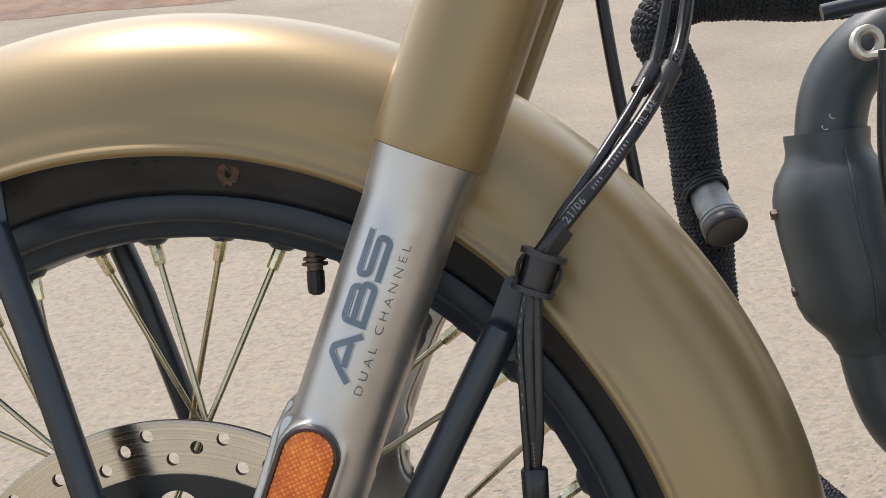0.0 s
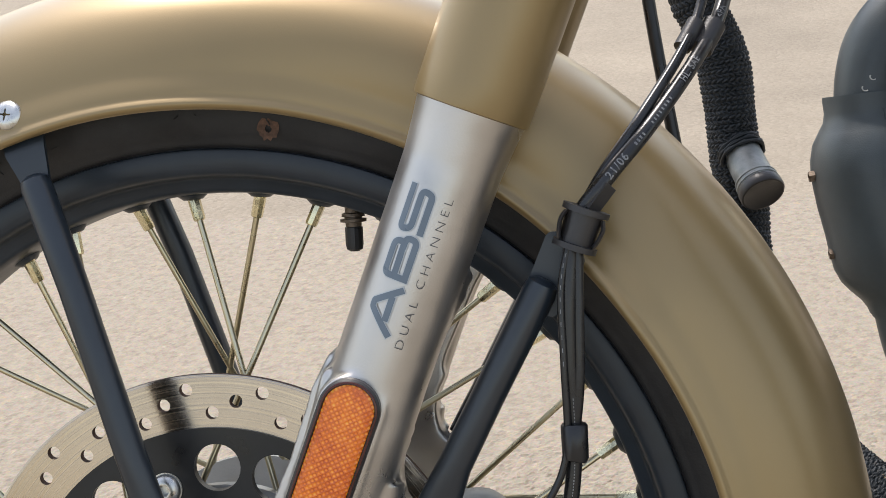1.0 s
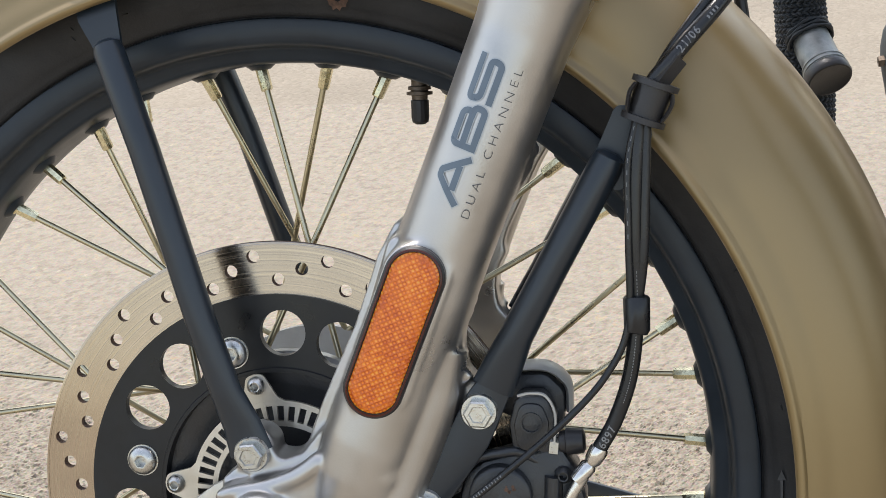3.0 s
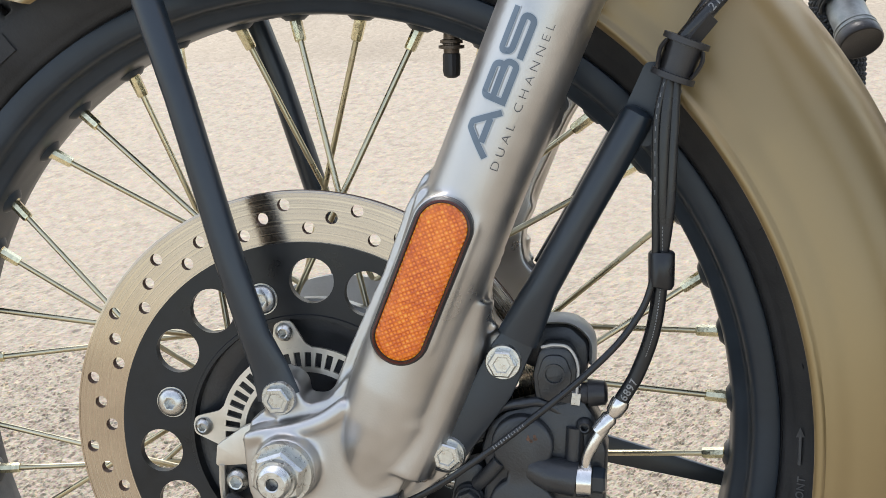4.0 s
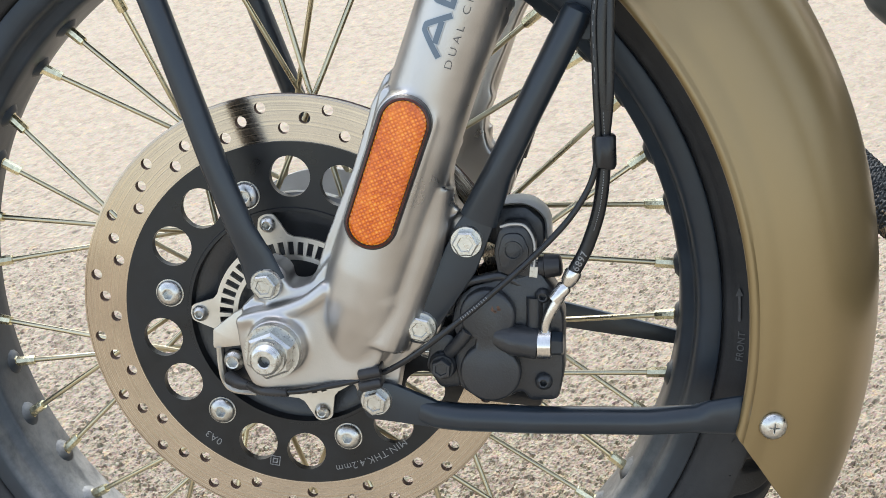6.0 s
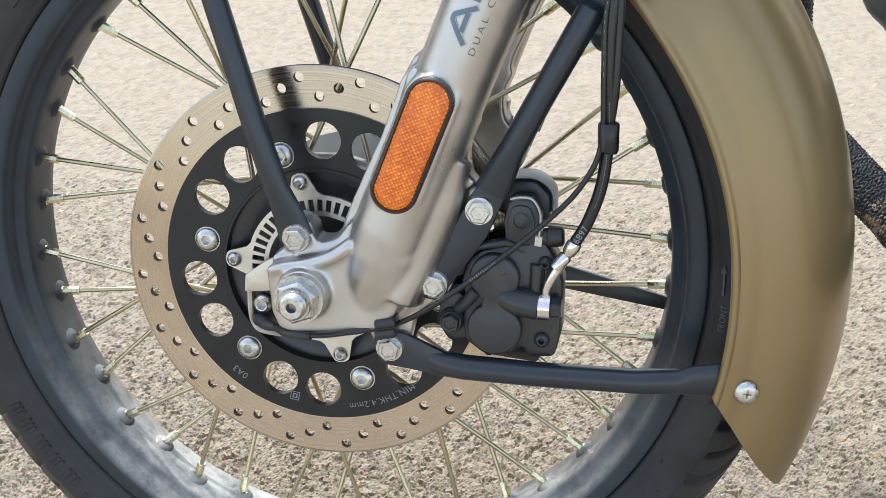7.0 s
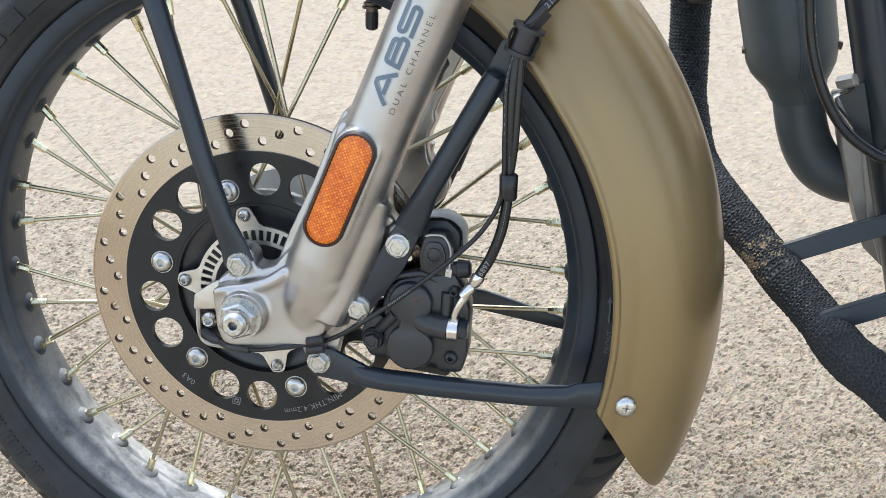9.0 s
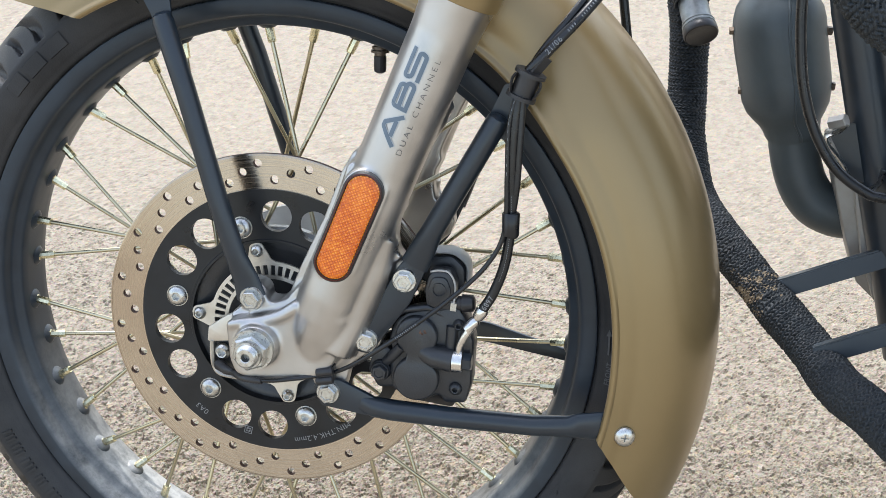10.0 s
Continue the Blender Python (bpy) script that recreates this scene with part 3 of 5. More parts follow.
    vs = [bm.verts.new((r * math.cos(radians(a)), -0.0462, ZC + r * math.sin(radians(a)))) for a, r in ((1.8, 0.2668), (1.8, 0.2714), (3.0, 0.2691))]
    bm.faces.new(vs)
    part("raised_arrow", bm, PALE_RUBBER, tyre, smooth=0)
    # rust spot and small scuffs on the side wall
    rng = random.Random(12)
    bm = bmesh.new()
    ca = Vector((0.0389, 0, 0.5903))
    ring = [Vector((math.cos(t), 0, math.sin(t))) * 0.0060 * rng.uniform(0.82, 1.15) for t in (k * 2 * math.pi / 22 for k in range(22))]
    hole = [v * rng.uniform(0.25, 0.40) for v in ring]
    outer = [bm.verts.new(ca + v + Vector((0, -0.0466 - 0.07 * (ca.z + v.z - 0.5903), 0))) for v in ring]
    inner = [bm.verts.new(ca + v + Vector((0, -0.0468 - 0.07 * (ca.z + v.z - 0.5903), 0))) for v in hole]
    for k in range(22):
        bm.faces.new((outer[k], outer[(k + 1) % 22], inner[(k + 1) % 22], inner[k]))
    part("rust_spot", bm, RUST, tyre, "round brown rust stain", smooth=0)
    bm = bmesh.new()
    for k in range(46):
        a, r = radians(rng.choice((rng.uniform(-40, 50), rng.uniform(60, 200)))), rng.uniform(0.2690, 0.2850)
        c, t = Vector((math.cos(a), 0, math.sin(a))), Vector((-math.sin(a), 0, math.cos(a)))
        o = Vector((0, -0.0440 - 0.0040 * min(1, (r - 0.2672) / 0.011), ZC)) + c * r
        v = (c * rng.uniform(-1, 1) + t * rng.uniform(-1, 1)).normalized() * rng.uniform(0.0008, 0.0024)
        tube(bm, [o - v, o, o + v], [0.0003, 0.0005, 0.0002], 5)
    tagged(part("mould_nub", bm, RUBBER, tyre), kind="stuff")

    # hub
    bm = bmesh.new()
    lathe(bm, [(-0.048, 0.010), (-0.048, 0.0700), (-0.040, 0.0705), (-0.036, 0.0755), (-0.030, 0.0755), (-0.026, 0.068), (-0.018, 0.040), (0.015, 0.036), (0.026, 0.052), (0.032, 0.0750), (0.037, 0.0750), (0.040, 0.058), (0.052, 0.050), (0.054, 0.012)], 72)
    part("hub", bm, SILVER, wheel, "silver cast hub")
    bm = bmesh.new()
    lathe(bm, [(-0.0482, 0.012), (-0.0495, 0.030), (-0.0500, 0.036), (-0.0485, 0.040), (-0.0485, 0.058), (-0.0510, 0.0610), (-0.0510, 0.0690), (-0.0482, 0.0700)], 96)
    part("hub_cover", bm, CAST_BLACK, wheel, "black hub face inside the disc")

    # spokes with their nipples
    proto, nip = None, None
    tang = 0.045
    for k in range(40):
        a = radians(76.1 + 9 * k)
        j = k % 4
        sign = 1 if j < 2 else -1
        near = (j % 2 == 0)
        rim_p = Vector((0.2340 * math.cos(a), -0.005 if near else 0.005, 0.2340 * math.sin(a)))
        delta = -sign * math.asin(tang / 0.2340)
        ux, uz = -math.cos(a), -math.sin(a)
        dx, dz = ux * math.cos(delta) - uz * math.sin(delta), ux * math.sin(delta) + uz * math.cos(delta)
        length = 0.2340 * math.cos(delta) - math.sqrt(0.069 ** 2 - tang ** 2)
        hub_p = rim_p + Vector((dx, 0, dz)) * length
        hub_p.y = -0.0305 if near else 0.0345
        if proto is None:
            bm = bmesh.new()
            tube(bm, [(0, 0, 0), (0, 0, 0.004), (0, 0, 1)], 1.0, 10)
            for v in bm.verts:
                v.co.x *= 0.0018
                v.co.y *= 0.0018
            proto = part("spoke", bm, BRASS, wheel)
            bm = bmesh.new()
            tube(bm, [(0, 0, -0.0045), (0, 0, -0.003), (0, 0, 0.000), (0, 0, 0.002), (0, 0, 0.0135), (0, 0, 0.0145)], [0.0048, 0.0056, 0.0058, 0.0036, 0.0034, 0.0030], 8)
            nip = part("nipple", bm, NIPPLE, wheel)
            first = True
        d = hub_p - rim_p
        q = d.to_track_quat("Z", "Y").to_matrix().to_4x4()
        base = Matrix.Translation(rim_p + Vector((0, 0, ZC))) @ q
        m1, m2 = base @ Matrix.Diagonal((1, 1, d.length, 1)), base
        if first:
            proto.matrix_local, nip.matrix_local, first = m1, m2, False
        else:
            again(proto, m1, wheel)
            again(nip, m2, wheel)
        # dimple in the rim
    bm = bmesh.new()
    for k in range(40):
        a = radians(76.1 + 9 * k)
        y = -0.005 if k % 2 == 0 else 0.005
        c = Vector((math.cos(a), 0, math.sin(a)))
        o = Vector((0, y, ZC))
        tube(bm, [o + c * 0.2375, o + c * 0.2345, o + c * 0.2318], [0.0110, 0.0090, 0.0054], 12)
    tagged(part("spoke_seat", bm, RIM, wheel), kind="stuff")

    # valve
    o = Vector((0.0732, 0, -0.0020))
    bm = bmesh.new()
    prof = [(0.5560, 0.0046), (0.5440, 0.0046), (0.5435, 0.0064), (0.5418, 0.0066), (0.5414, 0.0050), (0.5408, 0.0050), (0.5405, 0.0074), (0.5388, 0.0074), (0.5384, 0.0046), (0.5300, 0.0042)]
    tube(bm, [o + Vector((0, 0, z)) for z, r in prof], [r for z, r in prof], 24)
    part("valve_stem", bm, RUSTY, wheel, "brownish valve stem with a knurled nut")
    bm = bmesh.new()
    prof = [(0.5362, 0.0044), (0.5357, 0.0051), (0.5262, 0.0051), (0.5235, 0.0046), (0.5222, 0.0026)]
    tube(bm, [o + Vector((0, 0, z)) for z, r in prof], [r for z, r in prof], 14)
    part("valve_cap", bm, PLASTIC, wheel, smooth=20)
    return wheel


build_wheel()


# ---- brake disc ----
def build_disc():
    holes = []
    for k in range(20):
        for j, r in enumerate((0.1328, 0.1265, 0.1198)):
            a = radians(95.2 + 18 * k + 6 * j)
            holes.append(circle(r * math.cos(a), ZC + r * math.sin(a), 0.0036, 14))
    bm = bmesh.new()
    plate(bm, circle(0, ZC, 0.14, 160), -0.0560, -0.0515, [*holes, circle(0, ZC, 0.1095, 120)])
    lathe(bm, [(-0.0562, 0.1392), (-0.0556, 0.1405), (-0.0519, 0.1405), (-0.0513, 0.1392)], 160)
    bm.normal_update()
    for f in bm.faces:
        if abs(f.normal.y) < 0.8:
            f.material_index = 1
    disc = part("brake_disc", bm, [DISC, RUST], bike, "drilled steel brake disc with a fine ground finish", smooth=30)
    bm = bmesh.new()
    big = []
    for k in range(6):
        for s in (-19.8, 19.8):
            a = radians(108 + 60 * k + s)
            big.append(circle(0.0905 * math.cos(a), ZC + 0.0905 * math.sin(a), 0.0128, 28))
    plate(bm, circle(0, ZC, 0.1120, 120), -0.0572, -0.0520, [*big, circle(0, ZC, 0.0705, 90)])
    lathe(bm, [(-0.0572, 0.0715), (-0.0582, 0.0710), (-0.0582, 0.0690), (-0.050, 0.0685)], 90)
    part("disc_carrier", bm, CARRIER, disc, "black disc carrier with twelve round openings", smooth=30)
    for k in range(6):
        a = radians(108 + 60 * k)
        p = Vector((0.0834 * math.cos(a), -0.0572, ZC + 0.0834 * math.sin(a)))
        bm = bmesh.new()
        cyl(bm, p, p + OUT * 0.0007, 0.0090, None, 32)
        dome_bolt(bm, p + OUT * 0.0007, OUT, 0.0083, 0.0042, 0.0034)
        part("disc_bolt", bm, ZINC, disc)
    # toothed sensor ring
    bm = bmesh.new()
    slots = []
    for k in range(48):
        a = radians(k * 7.5)
        w = radians(2.1)
        slots.append([(r * math.cos(a + s), ZC + r * math.sin(a + s)) for r, s in ((0.0415, -w * 1.15), (0.0500, -w), (0.0500, w), (0.0415, w * 1.15))])
    plate(bm, circle(0, ZC, 0.0530, 96), -0.0590, -0.0570, [*slots, circle(0, ZC, 0.0385, 72)])
    ring = part("sensor_ring", bm, ALU_PLATE, disc, "bright toothed sensor ring with four lugs", smooth=30)
    for ang in (102, 176, 280, 30):
        a = radians(ang)
        c, t = Vector((math.cos(a), math.sin(a))), Vector((-math.sin(a), math.cos(a)))
        o = Vector((0, ZC))
        tab = [o + c * 0.0500 - t * 0.0150, o + c * 0.0540 - t * 0.0100, o + c * 0.0680 - t * 0.0050, o + c * 0.0690, o + c * 0.0680 + t * 0.0050, o + c * 0.0540 + t * 0.0100, o + c * 0.0500 + t * 0.0150]
        bm = bmesh.new()
        plate(bm, rounded([(q.x, q.y) for q in tab], 0.004), -0.0588, -0.0572)
        part("ring_lug", bm, ALU_PLATE, disc, smooth=30)
    for ang in (102, 176, 280, 30):
        a = radians(ang)
        bm = bmesh.new()
        dome_bolt(bm, (0.0626 * math.cos(a), -0.0590, ZC + 0.0626 * math.sin(a)), OUT, 0.0052, 0.0040, 0.0024)
        part("ring_bolt", bm, ZINC, disc)
    # stamped letters on the carrier
    for text, ang, size, r in (("MIN.THK.4.2mm", 293, 0.0068, 0.1035), ("0A3", 232, 0.0068, 0.1035)):
        stamp_arc(text, ang, size, r, disc)
    a = radians(256)
    bm = bmesh.new()
    o = (0.100 * math.cos(a), ZC + 0.100 * math.sin(a))
    plate(bm, circle(*o, 0.0047, 4, 0.6), -0.0575, -0.0571, [circle(*o, 0.0039, 4, 0.6)])
    plate(bm, circle(*o, 0.0025, 4, 0.6), -0.0575, -0.0571, [circle(*o, 0.00135, 4, 0.6)])
    part("stamped_mark", bm, PRINT, disc, smooth=0)


def stamp_arc(text, ang, size, r, parent):
    """Small letters round the carrier, their heads towards the rim's lower edge."""
    bm = text_mesh(text, size, 1.1)
    xs = [v.co.x for v in bm.verts]
    mid = (min(xs) + max(xs)) / 2
    for v in bm.verts:
        # heads point to the axle's far side: letters read from outside, upside down below the axle
        a = radians(ang) - (v.co.x - mid) / r
        rr = r - size * 0.35 + v.co.y
        v.co = Vector((rr * math.cos(a), -0.0577, ZC + rr * math.sin(a)))
    part("stamped_letters", bm, PRINT, parent, smooth=0)


build_disc()


# ---- fork ----
CEN = -0.0822      # fork axis across
TUBE_R = 0.0246


def build_fork(side):
    """side -1: the near leg, with reflector and lettering; +1: the far leg."""
    Y = side * FORK_Y
    o = side            # outward sign
    bm = bmesh.new()
    # slider
    tube(bm, [fork(s, CEN, Y) for s in (0.612, 0.606, 0.596, 0.580, 0.52, 0.47, 0.43, 0.39, 0.36, 0.340, 0.325, 0.310)],
         [0.0276, 0.0274, 0.0262, 0.0248, 0.0244, 0.0244, 0.0250, 0.0255, 0.0256, 0.0236, 0.0200, 0.0140], 48)
    # cast web with lugs
    body = [(0.0720, 0.4760), (0.0625, 0.4590), (0.0606, 0.4527), (0.0497, 0.4237), (0.0306, 0.3827), (0.0224, 0.3617), (0.0150, 0.3530, 0.010), (0.0050, 0.3540), (0.0020, 0.3650), (-0.0060, 0.3690), (-0.0150, 0.3660), (-0.0185, 0.3540), (-0.0165, 0.3470), (-0.0262, 0.3395),
            (-0.0258, 0.3300), (-0.0225, 0.3050), (-0.0080, 0.2935), (0.0240, 0.2930), (0.0400, 0.2900), (0.0425, 0.2780), (0.0540, 0.2710), (0.0650, 0.2800), (0.0710, 0.3050), (0.0950, 0.3240), (0.1020, 0.3500), (0.1230, 0.3700), (0.1230, 0.3860),
            (0.1118, 0.3953), (0.1072, 0.4012), (0.1056, 0.4133), (0.1078, 0.4255), (0.1128, 0.4346), (0.1112, 0.4406), (0.1141, 0.4496), (0.1338, 0.4908), (0.1463, 0.5108), (0.1420, 0.5200), (0.1150, 0.5100)]
    plate(bm, rounded(body, 0.003, 4), o * 0.0700, o * 0.0880)
    # low rib along the rear edge
    tube(bm, smooth_path([(0.1405, o * 0.086, 0.5060), (0.1300, o * 0.087, 0.4880), (0.1180, o * 0.088, 0.4630), (0.1095, o * 0.089, 0.4440), (0.1090, o * 0.090, 0.4340), (0.1045, o * 0.091, 0.4240), (0.1025, o * 0.091, 0.4130), (0.1045, o * 0.091, 0.4020), (0.1090, o * 0.090, 0.3960)], 5), 0.0042, 10)
    # forged arm from the axle, with a ridge along its upper edge
    arm = [(-0.0256, 0.3370), (-0.0184, 0.3400), (0.0009, 0.3440), (0.0169, 0.3490), (0.0400, 0.3640), (0.0600, 0.3600), (0.0650, 0.3200), (0.0570, 0.3035), (0.0486, 0.2990), (0.0344, 0.2932), (0.0205, 0.2912), (0.0066, 0.2912), (-0.0080, 0.2918), (-0.0185, 0.2955), (-0.0230, 0.3060)]
    plate(bm, rounded(arm, 0.004, 4), o * 0.0850, o * 0.1025)
    tube(bm, smooth_path([(-0.0240, o * 0.1005, 0.3345), (-0.0150, o * 0.1012, 0.3375), (0.0030, o * 0.1012, 0.3410), (0.0190, o * 0.1008, 0.3465), (0.0330, o * 0.1000, 0.3560)], 5), [0.0036 + 0.0001 * k for k in range(21)], 12)
    # upper lug's web
    plate(bm, rounded([(-0.0165, 0.3480), (-0.0140, 0.3640), (-0.0050, 0.3670), (0.0020, 0.3610), (0.0080, 0.3520), (0.0200, 0.3560), (0.0330, 0.3720), (0.0450, 0.3700), (0.0400, 0.3480), (0.0000, 0.3380)], 0.003), o * 0.0850, o * 0.0925)
    # round foot below the tube
    tube(bm, [fork(q, CEN + 0.0035, Y - o * (0.001 + 0.20 * max(0, 0.350 - q))) for q in (0.372, 0.350, 0.330, 0.312, 0.298, 0.290)], [0.0215, 0.0245, 0.0245, 0.0225, 0.0185, 0.0120], 32)
    # flange behind the tube, under the long stay plate
    plate(bm, rounded([(0.0620, 0.3120), (0.0715, 0.3330), (0.0970, 0.3730), (0.1050, 0.3900), (0.1030, 0.4000), (0.0990, 0.4130), (0.0980, 0.4300), (0.0850, 0.4280), (0.0640, 0.3600)], 0.005), o * 0.0850, o * 0.0975)
    tube(bm, smooth_path([(0.0600, o * 0.0905, 0.3190), (0.0745, o * 0.0905, 0.3500), (0.0880, o * 0.0905, 0.3840), (0.0955, o * 0.0905, 0.4150)], 5), [0.0160 - 0.0001 * k for k in range(16)], 20)
    tube(bm, smooth_path([(0.0960, o * 0.0915, 0.4200), (0.0925, o * 0.0920, 0.3980), (0.0935, o * 0.0925, 0.3860), (0.0960, o * 0.0925, 0.3790)], 5), [0.0046, 0.0045, 0.0044, 0.0042, 0.0040, 0.0038, 0.0036, 0.0034, 0.0032, 0.0030, 0.0029, 0.0028, 0.0026, 0.0024, 0.0022, 0.0020], 10)
    # axle boss
    cyl(bm, (0, o * 0.070, ZC), (0, o * 0.1125, ZC), 0.0195, 0.0176, 40, 0.002)
    # bolt lugs
    for x, z in ((0.1140, 0.3803), (0.0845, 0.3290), (0.0540, 0.2823), (-0.0060, 0.3568)):
        cyl(bm, (x, o * 0.070, z), (x, o * 0.0885, z), 0.0115, 0.0110, 28)
    # raised bed of the reflector
    if side < 0:
        bed = []
        for k in range(24):
            a = 2 * math.pi * k / 24
            s = 0.4240 + (0.0300 if math.sin(a) > 0 else -0.0300) + 0.0165 * math.sin(a)
            bed.append(fork(s, -0.0880 + 0.0172 * math.cos(a)))
        plate(bm, [(p.x, p.z) for p in bed], -0.095, -0.1145)
        notch = [fork(q, w) for q, w in ((0.4655, -0.1030), (0.4660, -0.1075), (0.4610, -0.1090), (0.4300, -0.1070), (0.4000, -0.1030), (0.4000, -0.0950), (0.4640, -0.0960))]
        plate(bm, rounded([(p.x, p.z) for p in notch], 0.002), -0.0840, -0.1020)
    leg = part("fork_leg", bm, ALU, bike, "cast aluminium fork leg with a smooth satin finish" if side < 0 else "plain cast aluminium fork leg on the far side", smooth=0)
    rm = leg.modifiers.new("join", "REMESH")
    rm.mode, rm.voxel_size, rm.use_smooth_shade = "VOXEL", 0.0011, True
    sm = leg.modifiers.new("ease", "SMOOTH")
    sm.factor, sm.iterations = 0.5, 20
    # cover
    bm = bmesh.new()
    prof = [(0.6085, 0.0268), (0.6065, 0.0280), (0.6070, 0.0292), (0.6090, 0.0296), (0.620, 0.0297), (0.70, 0.0303), (0.95, 0.0315), (1.0, 0.0315)]
    tube(bm, [fork(s, CEN, Y) for s, r in prof], [r for s, r in prof], 64, caps=False)
    part("fork_cover", bm, GOLD, bike, "khaki-gold tubular fork cover")
    # axle end: washer, nut, threaded end
    bm = bmesh.new()
    e = Vector((0, o, 0))
    at = Vector((0, o * 0.1150, ZC))
    cyl(bm, at - e * 0.004, at + e * 0.002, 0.0164, None, 40)
    u = 0.35
    rings = [[at + e * h + Vector((math.cos(u + k * math.pi / 3), 0, math.sin(u + k * math.pi / 3))) * r for k in range(6)] for h, r in ((0.002, 0.0146), (0.0085, 0.0146), (0.0100, 0.0128))]
    rv = [[bm.verts.new(p) for p in ring] for ring in rings]
    for a, b in zip(rv, rv[1:]):
        for k in range(6):
            bm.faces.new((a[k], a[(k + 1) % 6], b[(k + 1) % 6], b[k]))
    bm.faces.new(rv[-1])
    cyl(bm, at + e * 0.0095, at + e * 0.0130, 0.0112, 0.0104, 36)
    part("axle_nut", bm, ZINC, leg, "zinc-plated axle nut")
    bm = bmesh.new()
    ps = [(0.012, 0.0088)]
    for k in range(6):
        ps += [(0.0125 + k * 0.0009, 0.0088 if k % 2 else 0.0081)]
    ps += [(0.0185, 0.0078), (0.0192, 0.0070), (0.0192, 0.0038), (0.0186, 0.0032), (0.0110, 0.0030)]
    tube(bm, [at + e * h for h, r in ps], [r for h, r in ps], 32)
    # the hole's shade is put into its colour: the inside is black
    for f in bm.faces:
        if all(math.hypot(v.co.x, v.co.z - ZC) < 0.0034 for v in f.verts):
            f.material_index = 1
    part("axle_end", bm, [ZINC, CAST_BLACK], leg, smooth=20)
    return leg


def oval(s_mid, half, r, off, n=40):
    out = []
    for k in range(n):
        a = 2 * math.pi * k / n
        s = s_mid + (half if math.sin(a) >= 0 else -half) + r * math.sin(a)
        out.append((s, off + r * math.cos(a)))
    return out


def build_reflector(leg):
    bm = bmesh.new()
    mid, half, r, off = 0.4240, 0.0300, 0.0139, -0.0884
    rings = []
    for y, rr in ((-0.1130, r + 0.0014), (-0.1185, r + 0.0014), (-0.1196, r + 0.0004), (-0.1196, r - 0.0010), (-0.1180, r - 0.0014)):
        rings.append([bm.verts.new(fork(s, q, y)) for s, q in oval(mid, half, rr, off)])
    for a, b in zip(rings, rings[1:]):
        for k in range(len(a)):
            bm.faces.new((a[k], a[(k + 1) % len(a)], b[(k + 1) % len(a)], b[k]))
    refl = part("reflector", bm, PLASTIC, leg, "black oval frame of the side reflector")
    bm = bmesh.new()
    rings = []
    for y, rr in ((-0.1180, r + 0.0006), (-0.1201, r + 0.0002), (-0.1203, r - 0.0006), (-0.1180, r - 0.0013)):
        rings.append([bm.verts.new(fork(s, q, y)) for s, q in oval(mid, half, rr, off)])
    for a, b in zip(rings, rings[1:]):
        for k in range(len(a)):
            bm.faces.new((a[k], a[(k + 1) % len(a)], b[(k + 1) % len(a)], b[k]))
    part("reflector_edge", bm, RED_RIM, refl, "dark red moulded edge")
    bm = bmesh.new()
    rings = []
    for y, rr in ((-0.1178, r - 0.0010), (-0.1190, r - 0.0014), (-0.1196, r - 0.0030), (-0.1199, r - 0.0060)):
        rings.append([bm.verts.new(fork(s, q, y)) for s, q in oval(mid, half, rr, off)])
    for a, b in zip(rings, rings[1:]):
        for k in range(len(a)):
            bm.faces.new((a[k], a[(k + 1) % len(a)], b[(k + 1) % len(a)], b[k]))
    bm.faces.new(rings[-1])
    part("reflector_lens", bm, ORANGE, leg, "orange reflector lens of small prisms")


def wrap_text(text, size, s0, s1, off0, parent, mat, spacing, bold=0.0, lift=0.0003):
    """Lettering that climbs the leg; heads point to the front. off0: the baseline's distance across, on the tube."""
    bm = text_mesh(text, size, spacing, bold)
    bmesh.ops.triangulate(bm, faces=bm.faces)
    bmesh.ops.subdivide_edges(bm, edges=bm.edges, cuts=2)
    xs = [v.co.x for v in bm.verts]
    lo, hi = min(xs), max(xs)
    for v in bm.verts:
        s = s0 + (v.co.x - lo) / (hi - lo) * (s1 - s0)
        phi = (off0 - v.co.y - CEN) / TUBE_R
        rr = TUBE_R + lift
        v.co = fork(s, CEN + rr * math.sin(phi), -FORK_Y - rr * math.cos(phi))
    part("lettering", bm, mat, parent, smooth=0)


def bend(pts, r=0.10, n=6):
    """Rounds the inner corners of an open or closed run of points."""
    out = [Vector(pts[0])]
    for a, b, c in zip(pts, pts[1:], pts[2:]):
        a, b, c = Vector(a), Vector(b), Vector(c)
        t = min(r, (a - b).length * 0.5, (c - b).length * 0.5)
        p, q = b + (a - b).normalized() * t, b + (c - b).normalized() * t
        out += [p * (1 - w) ** 2 + b * 2 * w * (1 - w) + q * w * w for w in (k / n for k in range(n + 1))]
    out.append(Vector(pts[-1]))
    return out


def band(bm, pts, w):
    """A flat band of width w along x, y points, cut into short pieces."""
    fine = []
    for a, b in zip(pts, pts[1:]):
        k = max(1, int((b - a).length / 0.0012))
        fine += [a.lerp(b, i / k) for i in range(k)]
    fine.append(pts[-1])
    rows = []
    for i, p in enumerate(fine):
        d = (fine[min(i + 1, len(fine) - 1)] - fine[max(i - 1, 0)]).normalized()
        nrm = Vector((-d.y, d.x)) * (w / 2)
        rows.append([bm.verts.new((p + nrm * q).to_3d()) for q in (-1, -0.33, 0.33, 1)])
    for a, b in zip(rows, rows[1:]):
        for j in range(3):
            bm.faces.new((a[j], a[j + 1], b[j + 1], b[j]))


